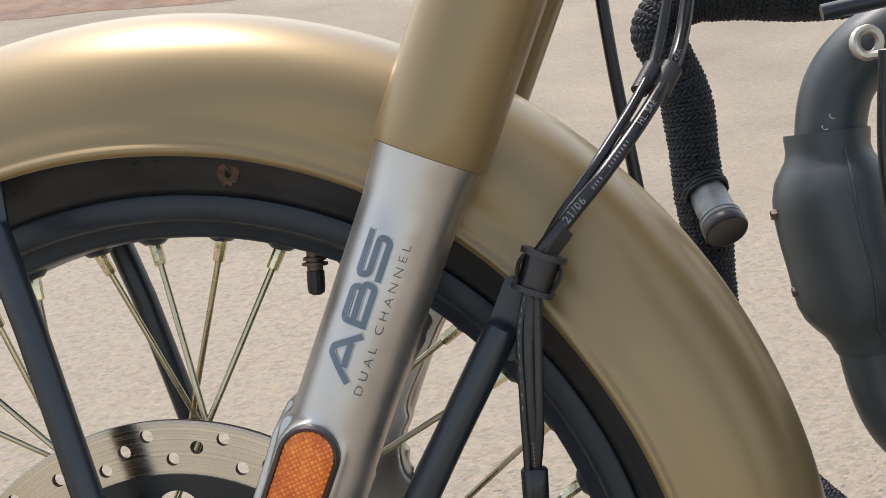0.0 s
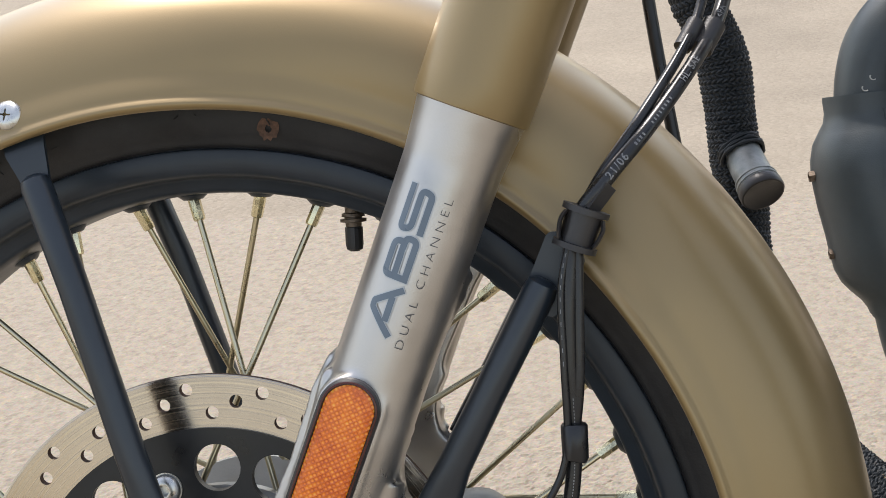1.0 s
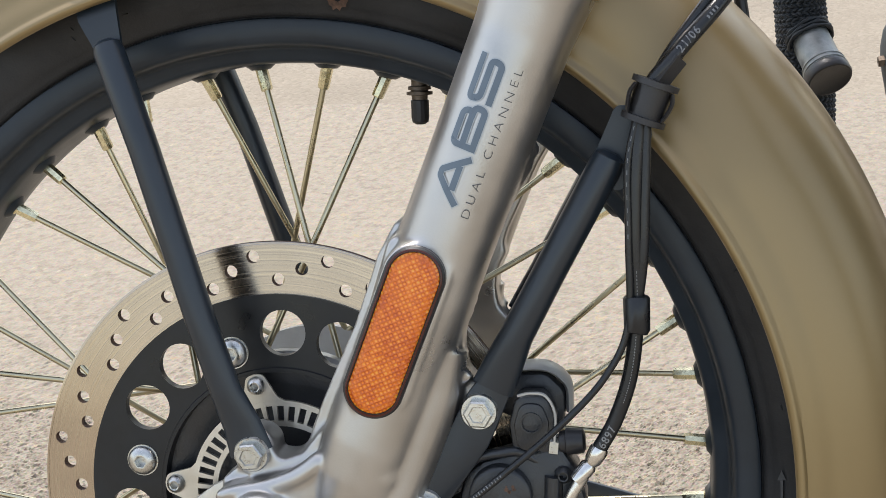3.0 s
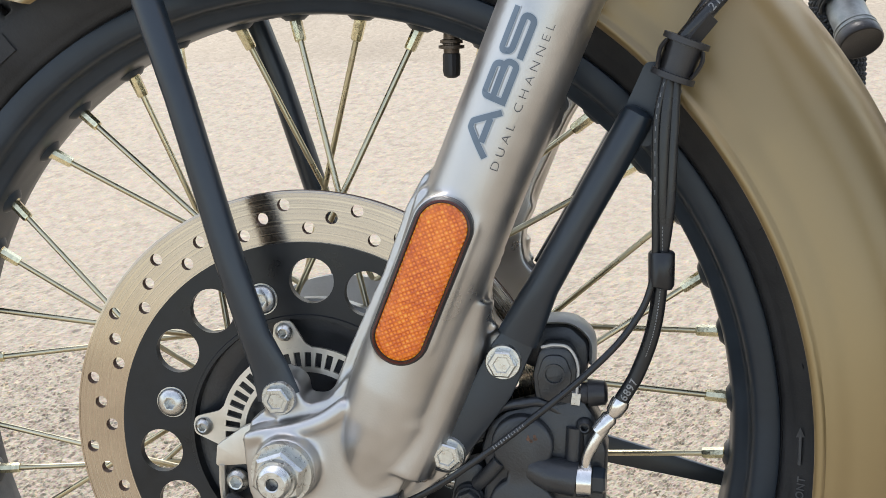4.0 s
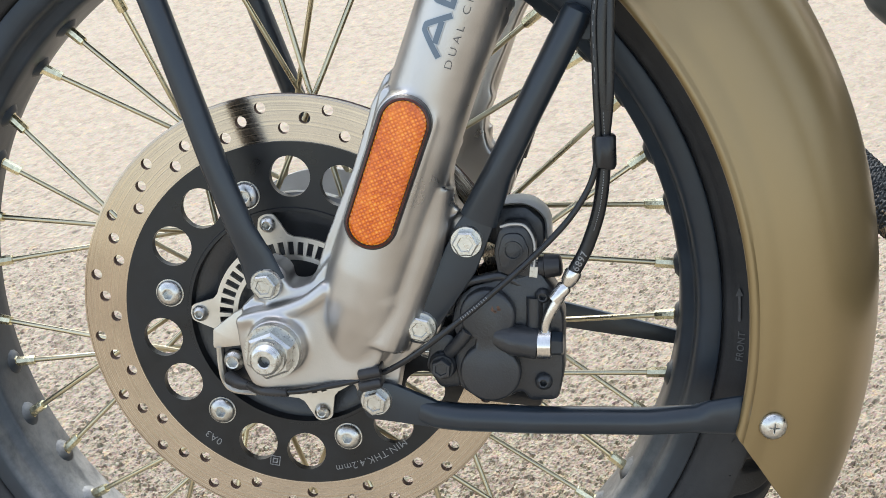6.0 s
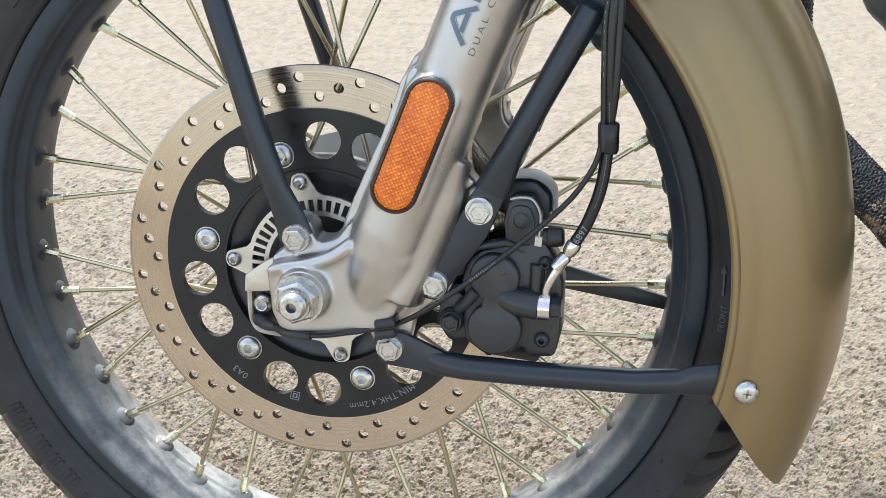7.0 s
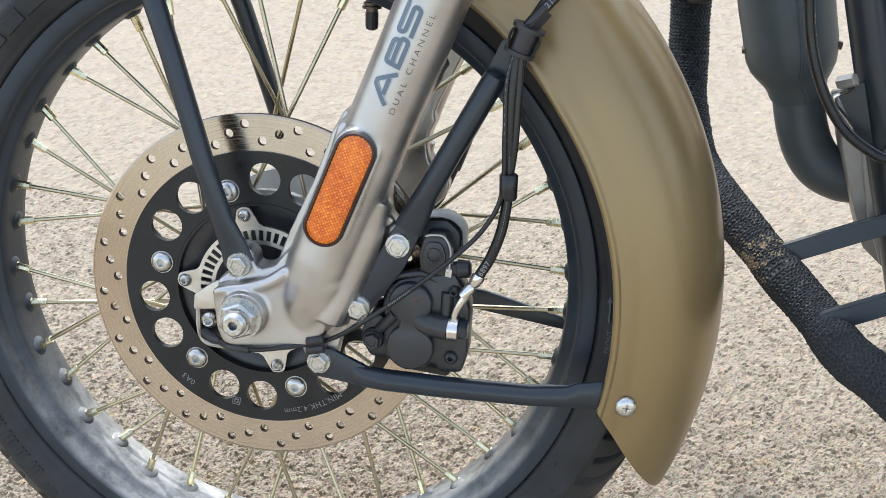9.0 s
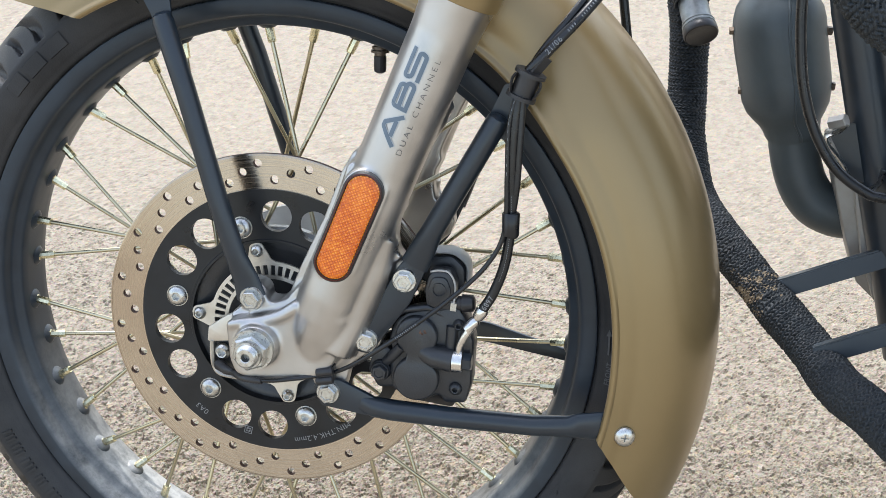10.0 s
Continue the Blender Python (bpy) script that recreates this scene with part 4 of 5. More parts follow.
def broad_letter(which, grow=0.0):
    """A wide capital; its foot lies on y = 0."""
    H, L = 0.0140, 0.0745
    runs = {"A": [[(0.012, 0.0), (0.165, 0.90), (0.205, 0.90), (0.330, 0.0)], [(0.100, 0.30), (0.268, 0.30)]],
            "B": [[(0.395, 0.0), (0.395, 0.89), (0.615, 0.89), (0.628, 0.53), (0.395, 0.51)], [(0.58, 0.52), (0.655, 0.50), (0.650, 0.11), (0.375, 0.11)]],
            "S": [[(0.690, 0.11), (0.960, 0.11), (0.970, 0.50), (0.715, 0.50), (0.700, 0.89), (1.0, 0.89)]]}[which]
    bm = bmesh.new()
    for run in runs:
        pts = bend([Vector((u * L, v * H)) for u, v in run], 0.0026 if which != "A" else 0.0006)
        if grow:
            pts[0] = pts[0] + (pts[0] - pts[1]).normalized() * grow
            pts[-1] = pts[-1] + (pts[-1] - pts[-2]).normalized() * grow
        band(bm, pts, 0.0031 + 2 * grow)
    return bm


def on_leg(bm, name, s0, off0, parent, mat, lift, label=""):
    """Lays flat lettering round the near leg; heads point to the front."""
    for v in bm.verts:
        phi = (off0 - v.co.y - CEN) / TUBE_R
        rr = TUBE_R + lift + v.co.z
        v.co = fork(s0 + v.co.x, CEN + rr * math.sin(phi), -FORK_Y - rr * math.cos(phi))
    part(name, bm, mat, parent, label, smooth=0)


near_leg = build_fork(-1)
build_fork(1)
build_reflector(near_leg)
for which in "ABS":
    on_leg(broad_letter(which, 0.0005), "letter_edge", 0.4925, -0.0822, near_leg, DECAL_EDGE, 0.00022)
    on_leg(broad_letter(which), "letter", 0.4925, -0.0822, near_leg, DECAL, 0.00036, "blue-grey printed capital letter")
wrap_text("DUAL CHANNEL", 0.0060, 0.4895, 0.5650, -0.0738, near_leg, DECAL_FINE, 1.5, -0.00012)


# ---- front mudguard ----
def guard_half(a):
    """Half width at the lip, pinched where the fork legs pass."""
    def step(x):
        x = min(max(x, 0), 1)
        return x * x * (3 - 2 * x)
    pinch = step((a - 34) / 20) * step((98 - a) / 34)
    return 0.0795 - 0.0205 * pinch


def build_mudguard():
    bm = bmesh.new()
    na, ns = 220, 96
    thick = 0.0016
    layers = []
    for lay in (0, 1):
        rows = []
        for i in range(na + 1):
            row = []
            for j in range(ns + 1):
                th = -1 + 2 * j / ns
                u = 1 - (1 - abs(th)) ** 1.7
                # the ends run out to a tongue at the crown
                lo = -13.6 - 11.9 * (1 - u ** 2.2) ** 0.75 * (1 - 0.20 * max(0, 1 - u / 0.42) ** 2)
                hi = 120.0 + 13.0 * (1 - u ** 2.2) ** 0.75
                a = lo + (hi - lo) * i / na
                w = 0.0795 - (0.0795 - guard_half(a)) * u ** 2.2
                x = math.sin(u * math.pi / 2)
                h = math.cos(u * math.pi / 2)
                y = w * x ** 0.92
                lip = 0.2730 + 0.0072 * min(max(a / 80, 0), 1)
                r = lip + (0.3545 + 0.004 * min(max(a / 60, 0), 1) - lip) * h ** 0.80
                if u > 0.88:
                    q = (u - 0.88) / 0.12
                    y += 0.0030 * math.sin(q * math.pi * 0.62) ** 2
                edge = (r - lip) / 0.0062
                if edge < 1:
                    y += 0.0029 * math.sin(math.pi * min(edge + 0.12, 1)) ** 0.7
                if lay:
                    r -= thick * (0.3 + 0.7 * h)
                    y -= thick * x
                ang = radians(a)
                row.append(bm.verts.new((r * math.cos(ang), math.copysign(y, th), ZC + r * math.sin(ang))))
            rows.append(row)
        for p, q in zip(rows, rows[1:]):
            for j in range(ns):
                f = (p[j], p[j + 1], q[j + 1], q[j])
                bm.faces.new(f if lay == 0 else f[::-1])
        layers.append(rows)
    A, B = layers
    for i in range(na):
        for j in (0, ns):
            bm.faces.new((A[i][j], A[i + 1][j], B[i + 1][j], B[i][j]))
    for j in range(ns):
        for i in (0, na):
            bm.faces.new((A[i][j], A[i][j + 1], B[i][j + 1], B[i][j]))
    mg = part("front_mudguard", bm, GOLD, bike, "deep khaki-gold front mudguard with a satin sheen")
    for x, y, z in ((0.2865, -0.0800, 0.2618), (-0.0884, -0.0790, 0.6031)):
        for sd in (1, -1):
            d = Vector((0.18 * (1 if x > 0 else -0.3), -sd, 0.0 if x > 0 else 0.25)).normalized()
            p = Vector((x, y * sd, z))
            bm = bmesh.new()
            dome_bolt(bm, p, d, 0.0082, 0.0038, 0.0030, cross=True)
            part("mudguard_screw", bm, ZINC, mg)
    return mg


build_mudguard()


# ---- stays ----
def build_stays(side):
    Y = lambda y: side * y
    # front stay
    bm = bmesh.new()
    pts = [(-0.0068, Y(0.0935), 0.3566), (-0.0112, Y(0.0940), 0.3720), (-0.0185, Y(0.0945), 0.3900), (-0.030, Y(0.0945), 0.4280), (-0.0560, Y(0.0890), 0.5150), (-0.0738, Y(0.0835), 0.5660), (-0.0752, Y(0.0830), 0.5700), (-0.0760, Y(0.0828), 0.5722)]
    tube(bm, pts, [0.0120, 0.0105, 0.0085, 0.0080, 0.0080, 0.0082, 0.0072, 0.0040],
         16, flat=[(1, 0.30), (1, 0.32), (1, 0.75), (1, 1), (1, 1), (1, 1), (1, 1), (1, 1)], twist=(0, 1, 0))
    tongue = [(-0.0690, 0.5580), (-0.0690, 0.5700, 0.008), (-0.0712, 0.5880), (-0.0740, 0.6130), (-0.0985, 0.6080), (-0.0915, 0.5820), (-0.0850, 0.5700, 0.008), (-0.0810, 0.5580)]
    plate(bm, rounded(tongue, 0.004), Y(0.0765), Y(0.0790))
    for v in bm.verts:
        if v.co.z > 0.580:
            v.co.y -= side * 0.20 * (v.co.z - 0.580)
    stay = part("mudguard_stay", bm, BLACK, bike, "black tubular mudguard stay with flattened ends")
    bm = bmesh.new()
    hex_bolt(bm, (-0.0060, Y(0.0965), 0.3568), (0, side, 0), 0.0077, 0.0097, 0.0068)
    part("stay_bolt", bm, ZINC, stay)
    # rear upper stay with its long plate
    bm = bmesh.new()
    plate(bm, rounded([(0.0735, 0.3200), (0.0860, 0.3170), (0.0960, 0.3300), (0.1185, 0.3620), (0.1330, 0.3960), (0.1210, 0.4060), (0.1085, 0.3900), (0.0990, 0.3720), (0.0730, 0.3330)], 0.007), Y(0.0885), Y(0.0935), bevel=0.0012)
    pts = [(0.1210, Y(0.0915), 0.3920), (0.1275, Y(0.0915), 0.4060), (0.1340, Y(0.0915), 0.4200), (0.1520, Y(0.0910), 0.4540), (0.1790, Y(0.0905), 0.5040), (0.1812, Y(0.0905), 0.5085), (0.1822, Y(0.0905), 0.5105)]
    tube(bm, pts, [0.0110, 0.0100, 0.0086, 0.0084, 0.0086, 0.0078, 0.0040], 16, flat=[(1, 0.35), (1, 0.6), (1, 0.95), (1, 1), (1, 1), (1, 1), (1, 1)], twist=(0, 1, 0))
    plate(bm, rounded([(0.1690, 0.4990), (0.1860, 0.4900), (0.2020, 0.5180), (0.1980, 0.5330), (0.1840, 0.5330)], 0.004), Y(0.0800), Y(0.0840))
    stay = part("mudguard_stay", bm, BLACK, bike, "black mudguard stay bolted over the caliper by a long plate")
    for x, z in ((0.1140, 0.3803), (0.0845, 0.3290)):
        bm = bmesh.new()
        hex_bolt(bm, (x, Y(0.0935), z), (0, side, 0), 0.0077, 0.0097, 0.0068, 0.2 + 8 * x)
        part("stay_bolt", bm, ZINC, stay)
    # lower stay
    bm = bmesh.new()
    plate(bm, rounded([(0.0415, 0.2860), (0.0480, 0.2700), (0.0640, 0.2680), (0.0900, 0.2640), (0.0930, 0.2800), (0.0640, 0.2930), (0.0480, 0.2950)], 0.006), Y(0.0885), Y(0.0930), bevel=0.0012)
    if side < 0:
        pts = [(0.0800, Y(0.0905), 0.2745), (0.0900, Y(0.0910), 0.2725), (0.1050, Y(0.0910), 0.2710), (0.150, Y(0.0910), 0.2695), (0.215, Y(0.0890), 0.2685), (0.2420, Y(0.0860), 0.2690), (0.2500, Y(0.0840), 0.2690), (0.2750, Y(0.0770), 0.2680)]
        tube(bm, pts, [0.0075, 0.0085, 0.0084, 0.0082, 0.0082, 0.0085, 0.0105, 0.0130], 16, flat=[(1, 0.4), (1, 0.8), (1, 1), (1, 1), (1, 1), (1, 0.9), (1, 0.4), (1, 0.2)], twist=(0, 1, 0))
    else:
        plate(bm, rounded([(0.0700, 0.2920), (0.1000, 0.2900), (0.1568, 0.2828), (0.2342, 0.2615), (0.2790, 0.2490), (0.2770, 0.2390), (0.2329, 0.2513), (0.1562, 0.2640), (0.1000, 0.2690), (0.0700, 0.2700)], 0.003), Y(0.0850), Y(0.0890), bevel=0.001)
    stay = part("mudguard_stay", bm, BLACK, bike, "black lower mudguard stay running back to the tip")
    bm = bmesh.new()
    hex_bolt(bm, (0.0540, Y(0.0930), 0.2823), (0, side, 0), 0.0077, 0.0097, 0.0068, 0.4)
    part("stay_bolt", bm, ZINC, stay)


build_stays(-1)
build_stays(1)


# ---- brake caliper ----
def build_caliper():
    bm = bmesh.new()
    body = [(0.1050, 0.3450), (0.1144, 0.3520), (0.1290, 0.3560), (0.1340, 0.3640), (0.1552, 0.3600), (0.1631, 0.3480), (0.1675, 0.3320), (0.1665, 0.2972), (0.1640, 0.2860), (0.1620, 0.2800), (0.1450, 0.2790), (0.1420, 0.2860), (0.1320, 0.2810), (0.1160, 0.2790), (0.1040, 0.2880), (0.1015, 0.3040), (0.1040, 0.3180), (0.1010, 0.3300)]
    plate(bm, rounded(body, 0.006), -0.064, -0.088, bevel=0.004)
    plate(bm, rounded([(0.112, 0.300), (0.150, 0.300), (0.152, 0.350), (0.115, 0.345)], 0.008), -0.030, -0.070, bevel=0.003)
    cal = part("brake_caliper", bm, CAST_BLACK, bike, "black cast two-piston brake caliper", smooth=35)
    eight = []
    for cx, cz, r, a0, a1 in ((0.1238, 0.3350, 0.0163, -62, 242), (0.1238, 0.3000, 0.0180, 118, 422)):
        eight += [(cx + r * math.cos(radians(a0 + (a1 - a0) * k / 28)), cz + r * math.sin(radians(a0 + (a1 - a0) * k / 28))) for k in range(29)]
    bm = bmesh.new()
    plate(bm, eight, -0.080, -0.0945, bevel=0.0022)
    part("piston_housing", bm, CAST_BLACK, cal, "flat-faced twin piston housing", smooth=50)
    bm = bmesh.new()
    for k in range(7):
        t = k * 0.9
        cyl(bm, (0.1290 + 0.0022 * math.cos(t), -0.0943, 0.3395 + 0.0016 * math.sin(2.3 * t)), (0.1290 + 0.0022 * math.cos(t), -0.0947, 0.3395 + 0.0016 * math.sin(2.3 * t)), 0.0008 + 0.0003 * math.sin(3 * t), None, 8)
    tagged(part("rust_fleck", bm, RUST, cal), kind="stuff")
    # ribs of the casting
    bm = bmesh.new()
    tube(bm, smooth_path([(0.104, -0.087, 0.346), (0.112, -0.0885, 0.354), (0.124, -0.0890, 0.357), (0.134, -0.0870, 0.357), (0.146, -0.0850, 0.350)], 6), 0.0026, 12)
    tube(bm, smooth_path([(0.1465, -0.086, 0.312), (0.1500, -0.088, 0.325), (0.1510, -0.088, 0.345)], 6), 0.0048, 12)
    part("casting_rib", bm, CAST_BLACK, cal)
    bm = bmesh.new()
    plate(bm, rounded([(0.108, 0.286), (0.114, 0.272), (0.150, 0.268), (0.156, 0.286)], 0.004), -0.046, -0.070, bevel=0.002)
    part("pad_backing", bm, CAST_BLACK, cal)
    for x, z, r in ((0.1545, 0.2930, 0.0052), (0.1560, 0.3460, 0.0046)):
        bm = bmesh.new()
        dome_bolt(bm, (x, -0.0885, z), OUT, r, 0.0040, 0.0022)
        part("caliper_bolt", bm, CAST_BLACK, cal)
    # slide pin lug and its cover
    bm = bmesh.new()
    plate(bm, rounded([(0.131, 0.352), (0.1285, 0.372), (0.1320, 0.387), (0.1480, 0.387), (0.1525, 0.376), (0.151, 0.356)], 0.007), -0.070, -0.0880, bevel=0.002)
    part("pin_lug", bm, CAST_BLACK, cal)
    bm = bmesh.new()
    plate(bm, rounded([(0.1330, 0.358), (0.1312, 0.372), (0.1345, 0.3835), (0.1455, 0.3835), (0.1490, 0.374), (0.1480, 0.360)], 0.006), -0.0875, -0.0900, bevel=0.001)
    lathe(bm, [(-0.0898, 0.0056), (-0.0912, 0.0056), (-0.0912, 0.0046), (-0.0898, 0.0046)], 32, centre=(0.1400, 0, 0.3735), closed=True)
    part("pin_cover", bm, CAST_BLACK, cal)
    bm = bmesh.new()
    tube(bm, smooth_path([(0.1332, -0.0893, 0.3875), (0.1400, -0.0896, 0.3890), (0.1475, -0.0893, 0.3875), (0.1522, -0.0890, 0.3780), (0.1515, -0.0888, 0.3620)], 6), 0.0008, 6)
    part("worn_edge", bm, SILVER, cal, "bare metal showing along a worn edge")
    bm = bmesh.new()
    plate(bm, rounded([(0.116, 0.372), (0.126, 0.392), (0.146, 0.3935), (0.1560, 0.384), (0.156, 0.362)], 0.009), -0.046, -0.066, bevel=0.003)
    part("bracket_arm", bm, CAST_BLACK, cal)
    bm = bmesh.new()
    tube(bm, smooth_path([(0.120, -0.056, 0.390), (0.132, -0.056, 0.3945), (0.147, -0.056, 0.3945), (0.1570, -0.056, 0.386), (0.1580, -0.056, 0.372)], 6), 0.0022, 8, flat=(1, 4.5), twist=(0, 1, 0))
    part("pad_spring", bm, SILVER, cal, "dull steel edge over the caliper bracket")
    # lower bolt and bracket to the leg
    bm = bmesh.new()
    plate(bm, rounded([(0.088, 0.318), (0.100, 0.322), (0.110, 0.306), (0.108, 0.288), (0.092, 0.286), (0.084, 0.300)], 0.006), -0.066, -0.084, bevel=0.002)
    cyl(bm, (0.0945, -0.080, 0.3020), (0.0945, -0.0880, 0.3020), 0.0088, 0.0084, 28, 0.0012)
    hex_bolt(bm, (0.0945, -0.0880, 0.3020), OUT, 0.0064, 0.0078, 0.0060, 0.5)
    tube(bm, smooth_path([(0.099, -0.086, 0.310), (0.106, -0.090, 0.318), (0.112, -0.092, 0.326)], 5), 0.004, 10)
    part("mount_bolt", bm, CAST_BLACK, cal)
    # bleed screw with cap
    bm = bmesh.new()
    tube(bm, [(0.149, -0.084, 0.3605), (0.1535, -0.084, 0.3600)], 0.0062, 6)
    part("bleed_nut", bm, ZINC, cal)
    bm = bmesh.new()
    tube(bm, [(0.1540, -0.084, 0.3620), (0.1570, -0.084, 0.3622), (0.1575, -0.084, 0.3622), (0.166, -0.084, 0.3628), (0.1672, -0.084, 0.3629)], [0.0055, 0.0058, 0.0070, 0.0064, 0.0045], 16)
    part("bleed_cap", bm, PLASTIC, cal)
    # hose union
    bm = bmesh.new()
    tube(bm, [(0.130, -0.088, 0.3215), (0.138, -0.092, 0.3200), (0.152, -0.092, 0.3180)], [0.0080, 0.0090, 0.0095], 18)
    part("union_boss", bm, CAST_BLACK, cal)
    bm = bmesh.new()
    tube(bm, [(0.1520, -0.092, 0.3180), (0.1525, -0.092, 0.3180), (0.1600, -0.092, 0.3178), (0.1605, -0.092, 0.3178)], [0.0084, 0.0092, 0.0092, 0.0084], 26)
    part("banjo_union", bm, CHROME, cal, "bright steel hose union", smooth=25)
    bm = bmesh.new()
    tube(bm, [(0.1605, -0.092, 0.3178), (0.1660, -0.092, 0.3176), (0.1672, -0.092, 0.3176)], [0.0072, 0.0072, 0.0062], 6)
    part("banjo_bolt", bm, BLACK, cal, smooth=25)
    bm = bmesh.new()
    tube(bm, smooth_path([(0.1565, -0.0935, 0.3230), (0.1578, -0.0945, 0.3310), (0.1612, -0.0950, 0.3390), (0.1665, -0.0950, 0.3480)], 6), [0.0027 + 0.00004 * k for k in range(19)], 14)
    tube(bm, [(0.1630, -0.095, 0.3455), (0.1690, -0.095, 0.3530), (0.1700, -0.095, 0.3543), (0.1712, -0.095, 0.3560), (0.1730, -0.095, 0.3590), (0.1742, -0.095, 0.3612), (0.1750, -0.095, 0.3630)],
         [0.0040, 0.0044, 0.0032, 0.0044, 0.0048, 0.0050, 0.0044], 18)
    part("hose_pipe", bm, CHROME, cal, "bent steel end pipe of the brake hose")


build_caliper()


# ---- hoses and cables ----
def build_hoses():
    up = [(0.2000, -0.0960, 0.5420), (0.2135, -0.0960, 0.5580), (0.2360, -0.0800, 0.5830), (0.2600, -0.0500, 0.6130), (0.2760, -0.0200, 0.6380), (0.2860, 0.005, 0.6720), (0.2960, 0.03, 0.7300)]
    bm = bmesh.new()
    down = [(0.1745, -0.0950, 0.3620), (0.1830, -0.0955, 0.3780), (0.1905, -0.0965, 0.4020), (0.1935, -0.0965, 0.4330), (0.1930, -0.0985, 0.4700), (0.1940, -0.0985, 0.5080), (0.1985, -0.0965, 0.5380)]
    path = smooth_path(down + up[1:], 8)
    tube(bm, path, 0.0039, 16)
    hose = part("brake_hose", bm, HOSE, bike, "black rubber brake hose with worn white print")
    # print on the hose, in bars
    bm = bmesh.new()
    def dashes(lo, hi, n, w, fill):
        m = len(path) - 1
        for k in range(n):
            t0, t1 = lo + (hi - lo) * k / n, lo + (hi - lo) * (k + fill) / n
            vs = []
            for t in (t0, (t0 + t1) / 2, t1):
                i = min(int(t * m), m - 1)
                p = path[i].lerp(path[i + 1], t * m - i)
                d = (path[i + 1] - path[i]).normalized()
                view = Vector((0.1, -1, 0.12)).normalized()
                sd = d.cross(view).normalized()
                outw = sd.cross(d).normalized()
                if outw.y > 0:
                    outw = -outw
                vs.append([bm.verts.new(p + sd * q + outw * math.sqrt(0.00415 ** 2 - q * q)) for q in (-w, 0, w)])
            for a, b in zip(vs, vs[1:]):
                for j in range(2):
                    bm.faces.new((a[j], a[j + 1], b[j + 1], b[j]))
    dashes(0.634, 0.652, 4, 0.0009, 0.5)
    dashes(0.664, 0.700, 8, 0.0008, 0.4)
    dashes(0.120, 0.300, 44, 0.00022, 0.6)
    tagged(part("hose_print", bm, PRINT, hose, smooth=0), kind="stuff")
    for text, lo, size in (("6897", 0.020, 0.0056), ("21/06", 0.592, 0.0056), ("HL. SAE", 0.720, 0.0050), ("J1401 <PA", 0.800, 0.0050)):
        tm = text_mesh(text, size, 1.15, 0.0001)
        bmesh.ops.triangulate(tm, faces=tm.faces)
        bmesh.ops.subdivide_edges(tm, edges=tm.edges, cuts=3)
        m, acc = len(path) - 1, [0.0]
        for p, q in zip(path, path[1:]):
            acc.append(acc[-1] + (q - p).length)
        base = acc[int(lo * m)]
        for v in tm.verts:
            w = base + v.co.x
            i = min(max(k for k in range(len(acc)) if acc[k] <= w), m - 1)
            p = path[i].lerp(path[i + 1], (w - acc[i]) / (acc[i + 1] - acc[i]))
            d = (path[min(i + 2, m)] - path[max(i - 1, 0)]).normalized()
            sd = d.cross(Vector((0, -1, 0.1))).normalized()
            ow = sd.cross(d).normalized()
            if ow.y > 0:
                ow = -ow
            q = v.co.y - size * 0.35
            v.co = p - sd * q + ow * math.sqrt(0.00415 ** 2 - q * q)
        part("hose_lettering", tm, PRINT, hose, smooth=0)
    # sensor cable
    pts = [(-0.0350, -0.0780, 0.2875), (-0.0270, -0.0860, 0.2885), (-0.013, -0.1010, 0.2915), (0.008, -0.1060, 0.2930), (0.028, -0.1050, 0.2960), (0.0560, -0.0990, 0.3005), (0.0780, -0.1040, 0.3130), (0.1000, -0.1080, 0.3300), (0.1260, -0.1080, 0.3510),
           (0.1560, -0.1050, 0.3770), (0.1780, -0.1020, 0.4010), (0.1895, -0.1010, 0.4270), (0.1900, -0.1020, 0.4700), (0.1902, -0.1010, 0.5080), (0.1975, -0.0985, 0.5380)]
    cab = smooth_path(pts, 7)
    bm = bmesh.new()
    tube(bm, cab, 0.0018, 12)
    cable = part("sensor_cable", bm, HOSE, bike, "thin black wheel sensor cable with white print")
    bm = bmesh.new()
    marks = [(7.45 + 0.05 * k, 0.0006 + 0.0003 * (k * 7 % 3 == 0), 0.0006) for k in range(12)] + [(12.0 + 0.16 * k, 0.00018, 0.0022) for k in range(12)]
    for at, half, length in marks:
        i = int(at * 7)
        p, d = cab[i].lerp(cab[i + 1], at * 7 - i), (cab[i + 1] - cab[i]).normalized()
        v = Vector((-0.1, -1, 0.3)).normalized()
        sd = d.cross(v).normalized()
        o = sd.cross(d)
        o = o if o.y < 0 else -o
        bm.faces.new([bm.verts.new(p + o * 0.0021 + sd * x + d * y) for x, y in ((-half, 0), (half, 0), (half, length), (-half, length))])
    tagged(part("cable_print", bm, PRINT, cable, smooth=0), kind="stuff")
    # strain relief and plug of the sensor
    bm = bmesh.new()
    rel = smooth_path([(-0.0260, -0.0870, 0.2888), (-0.013, -0.1010, 0.2910), (0.004, -0.1060, 0.2922)], 14)
    tube(bm, rel, [0.0027 if k % 2 else 0.0023 for k in range(len(rel))], 14)
    part("strain_relief", bm, PLASTIC, cable)
    bm = bmesh.new()
    tube(bm, [(-0.0445, -0.070, 0.2885), (-0.0425, -0.0725, 0.2880), (-0.0340, -0.0790, 0.2870), (-0.0260, -0.0860, 0.2885)], [0.0032, 0.0046, 0.0040, 0.0028], 16)
    part("sensor_plug", bm, PLASTIC, cable)
    # second thin line beside the hose
    bm = bmesh.new()
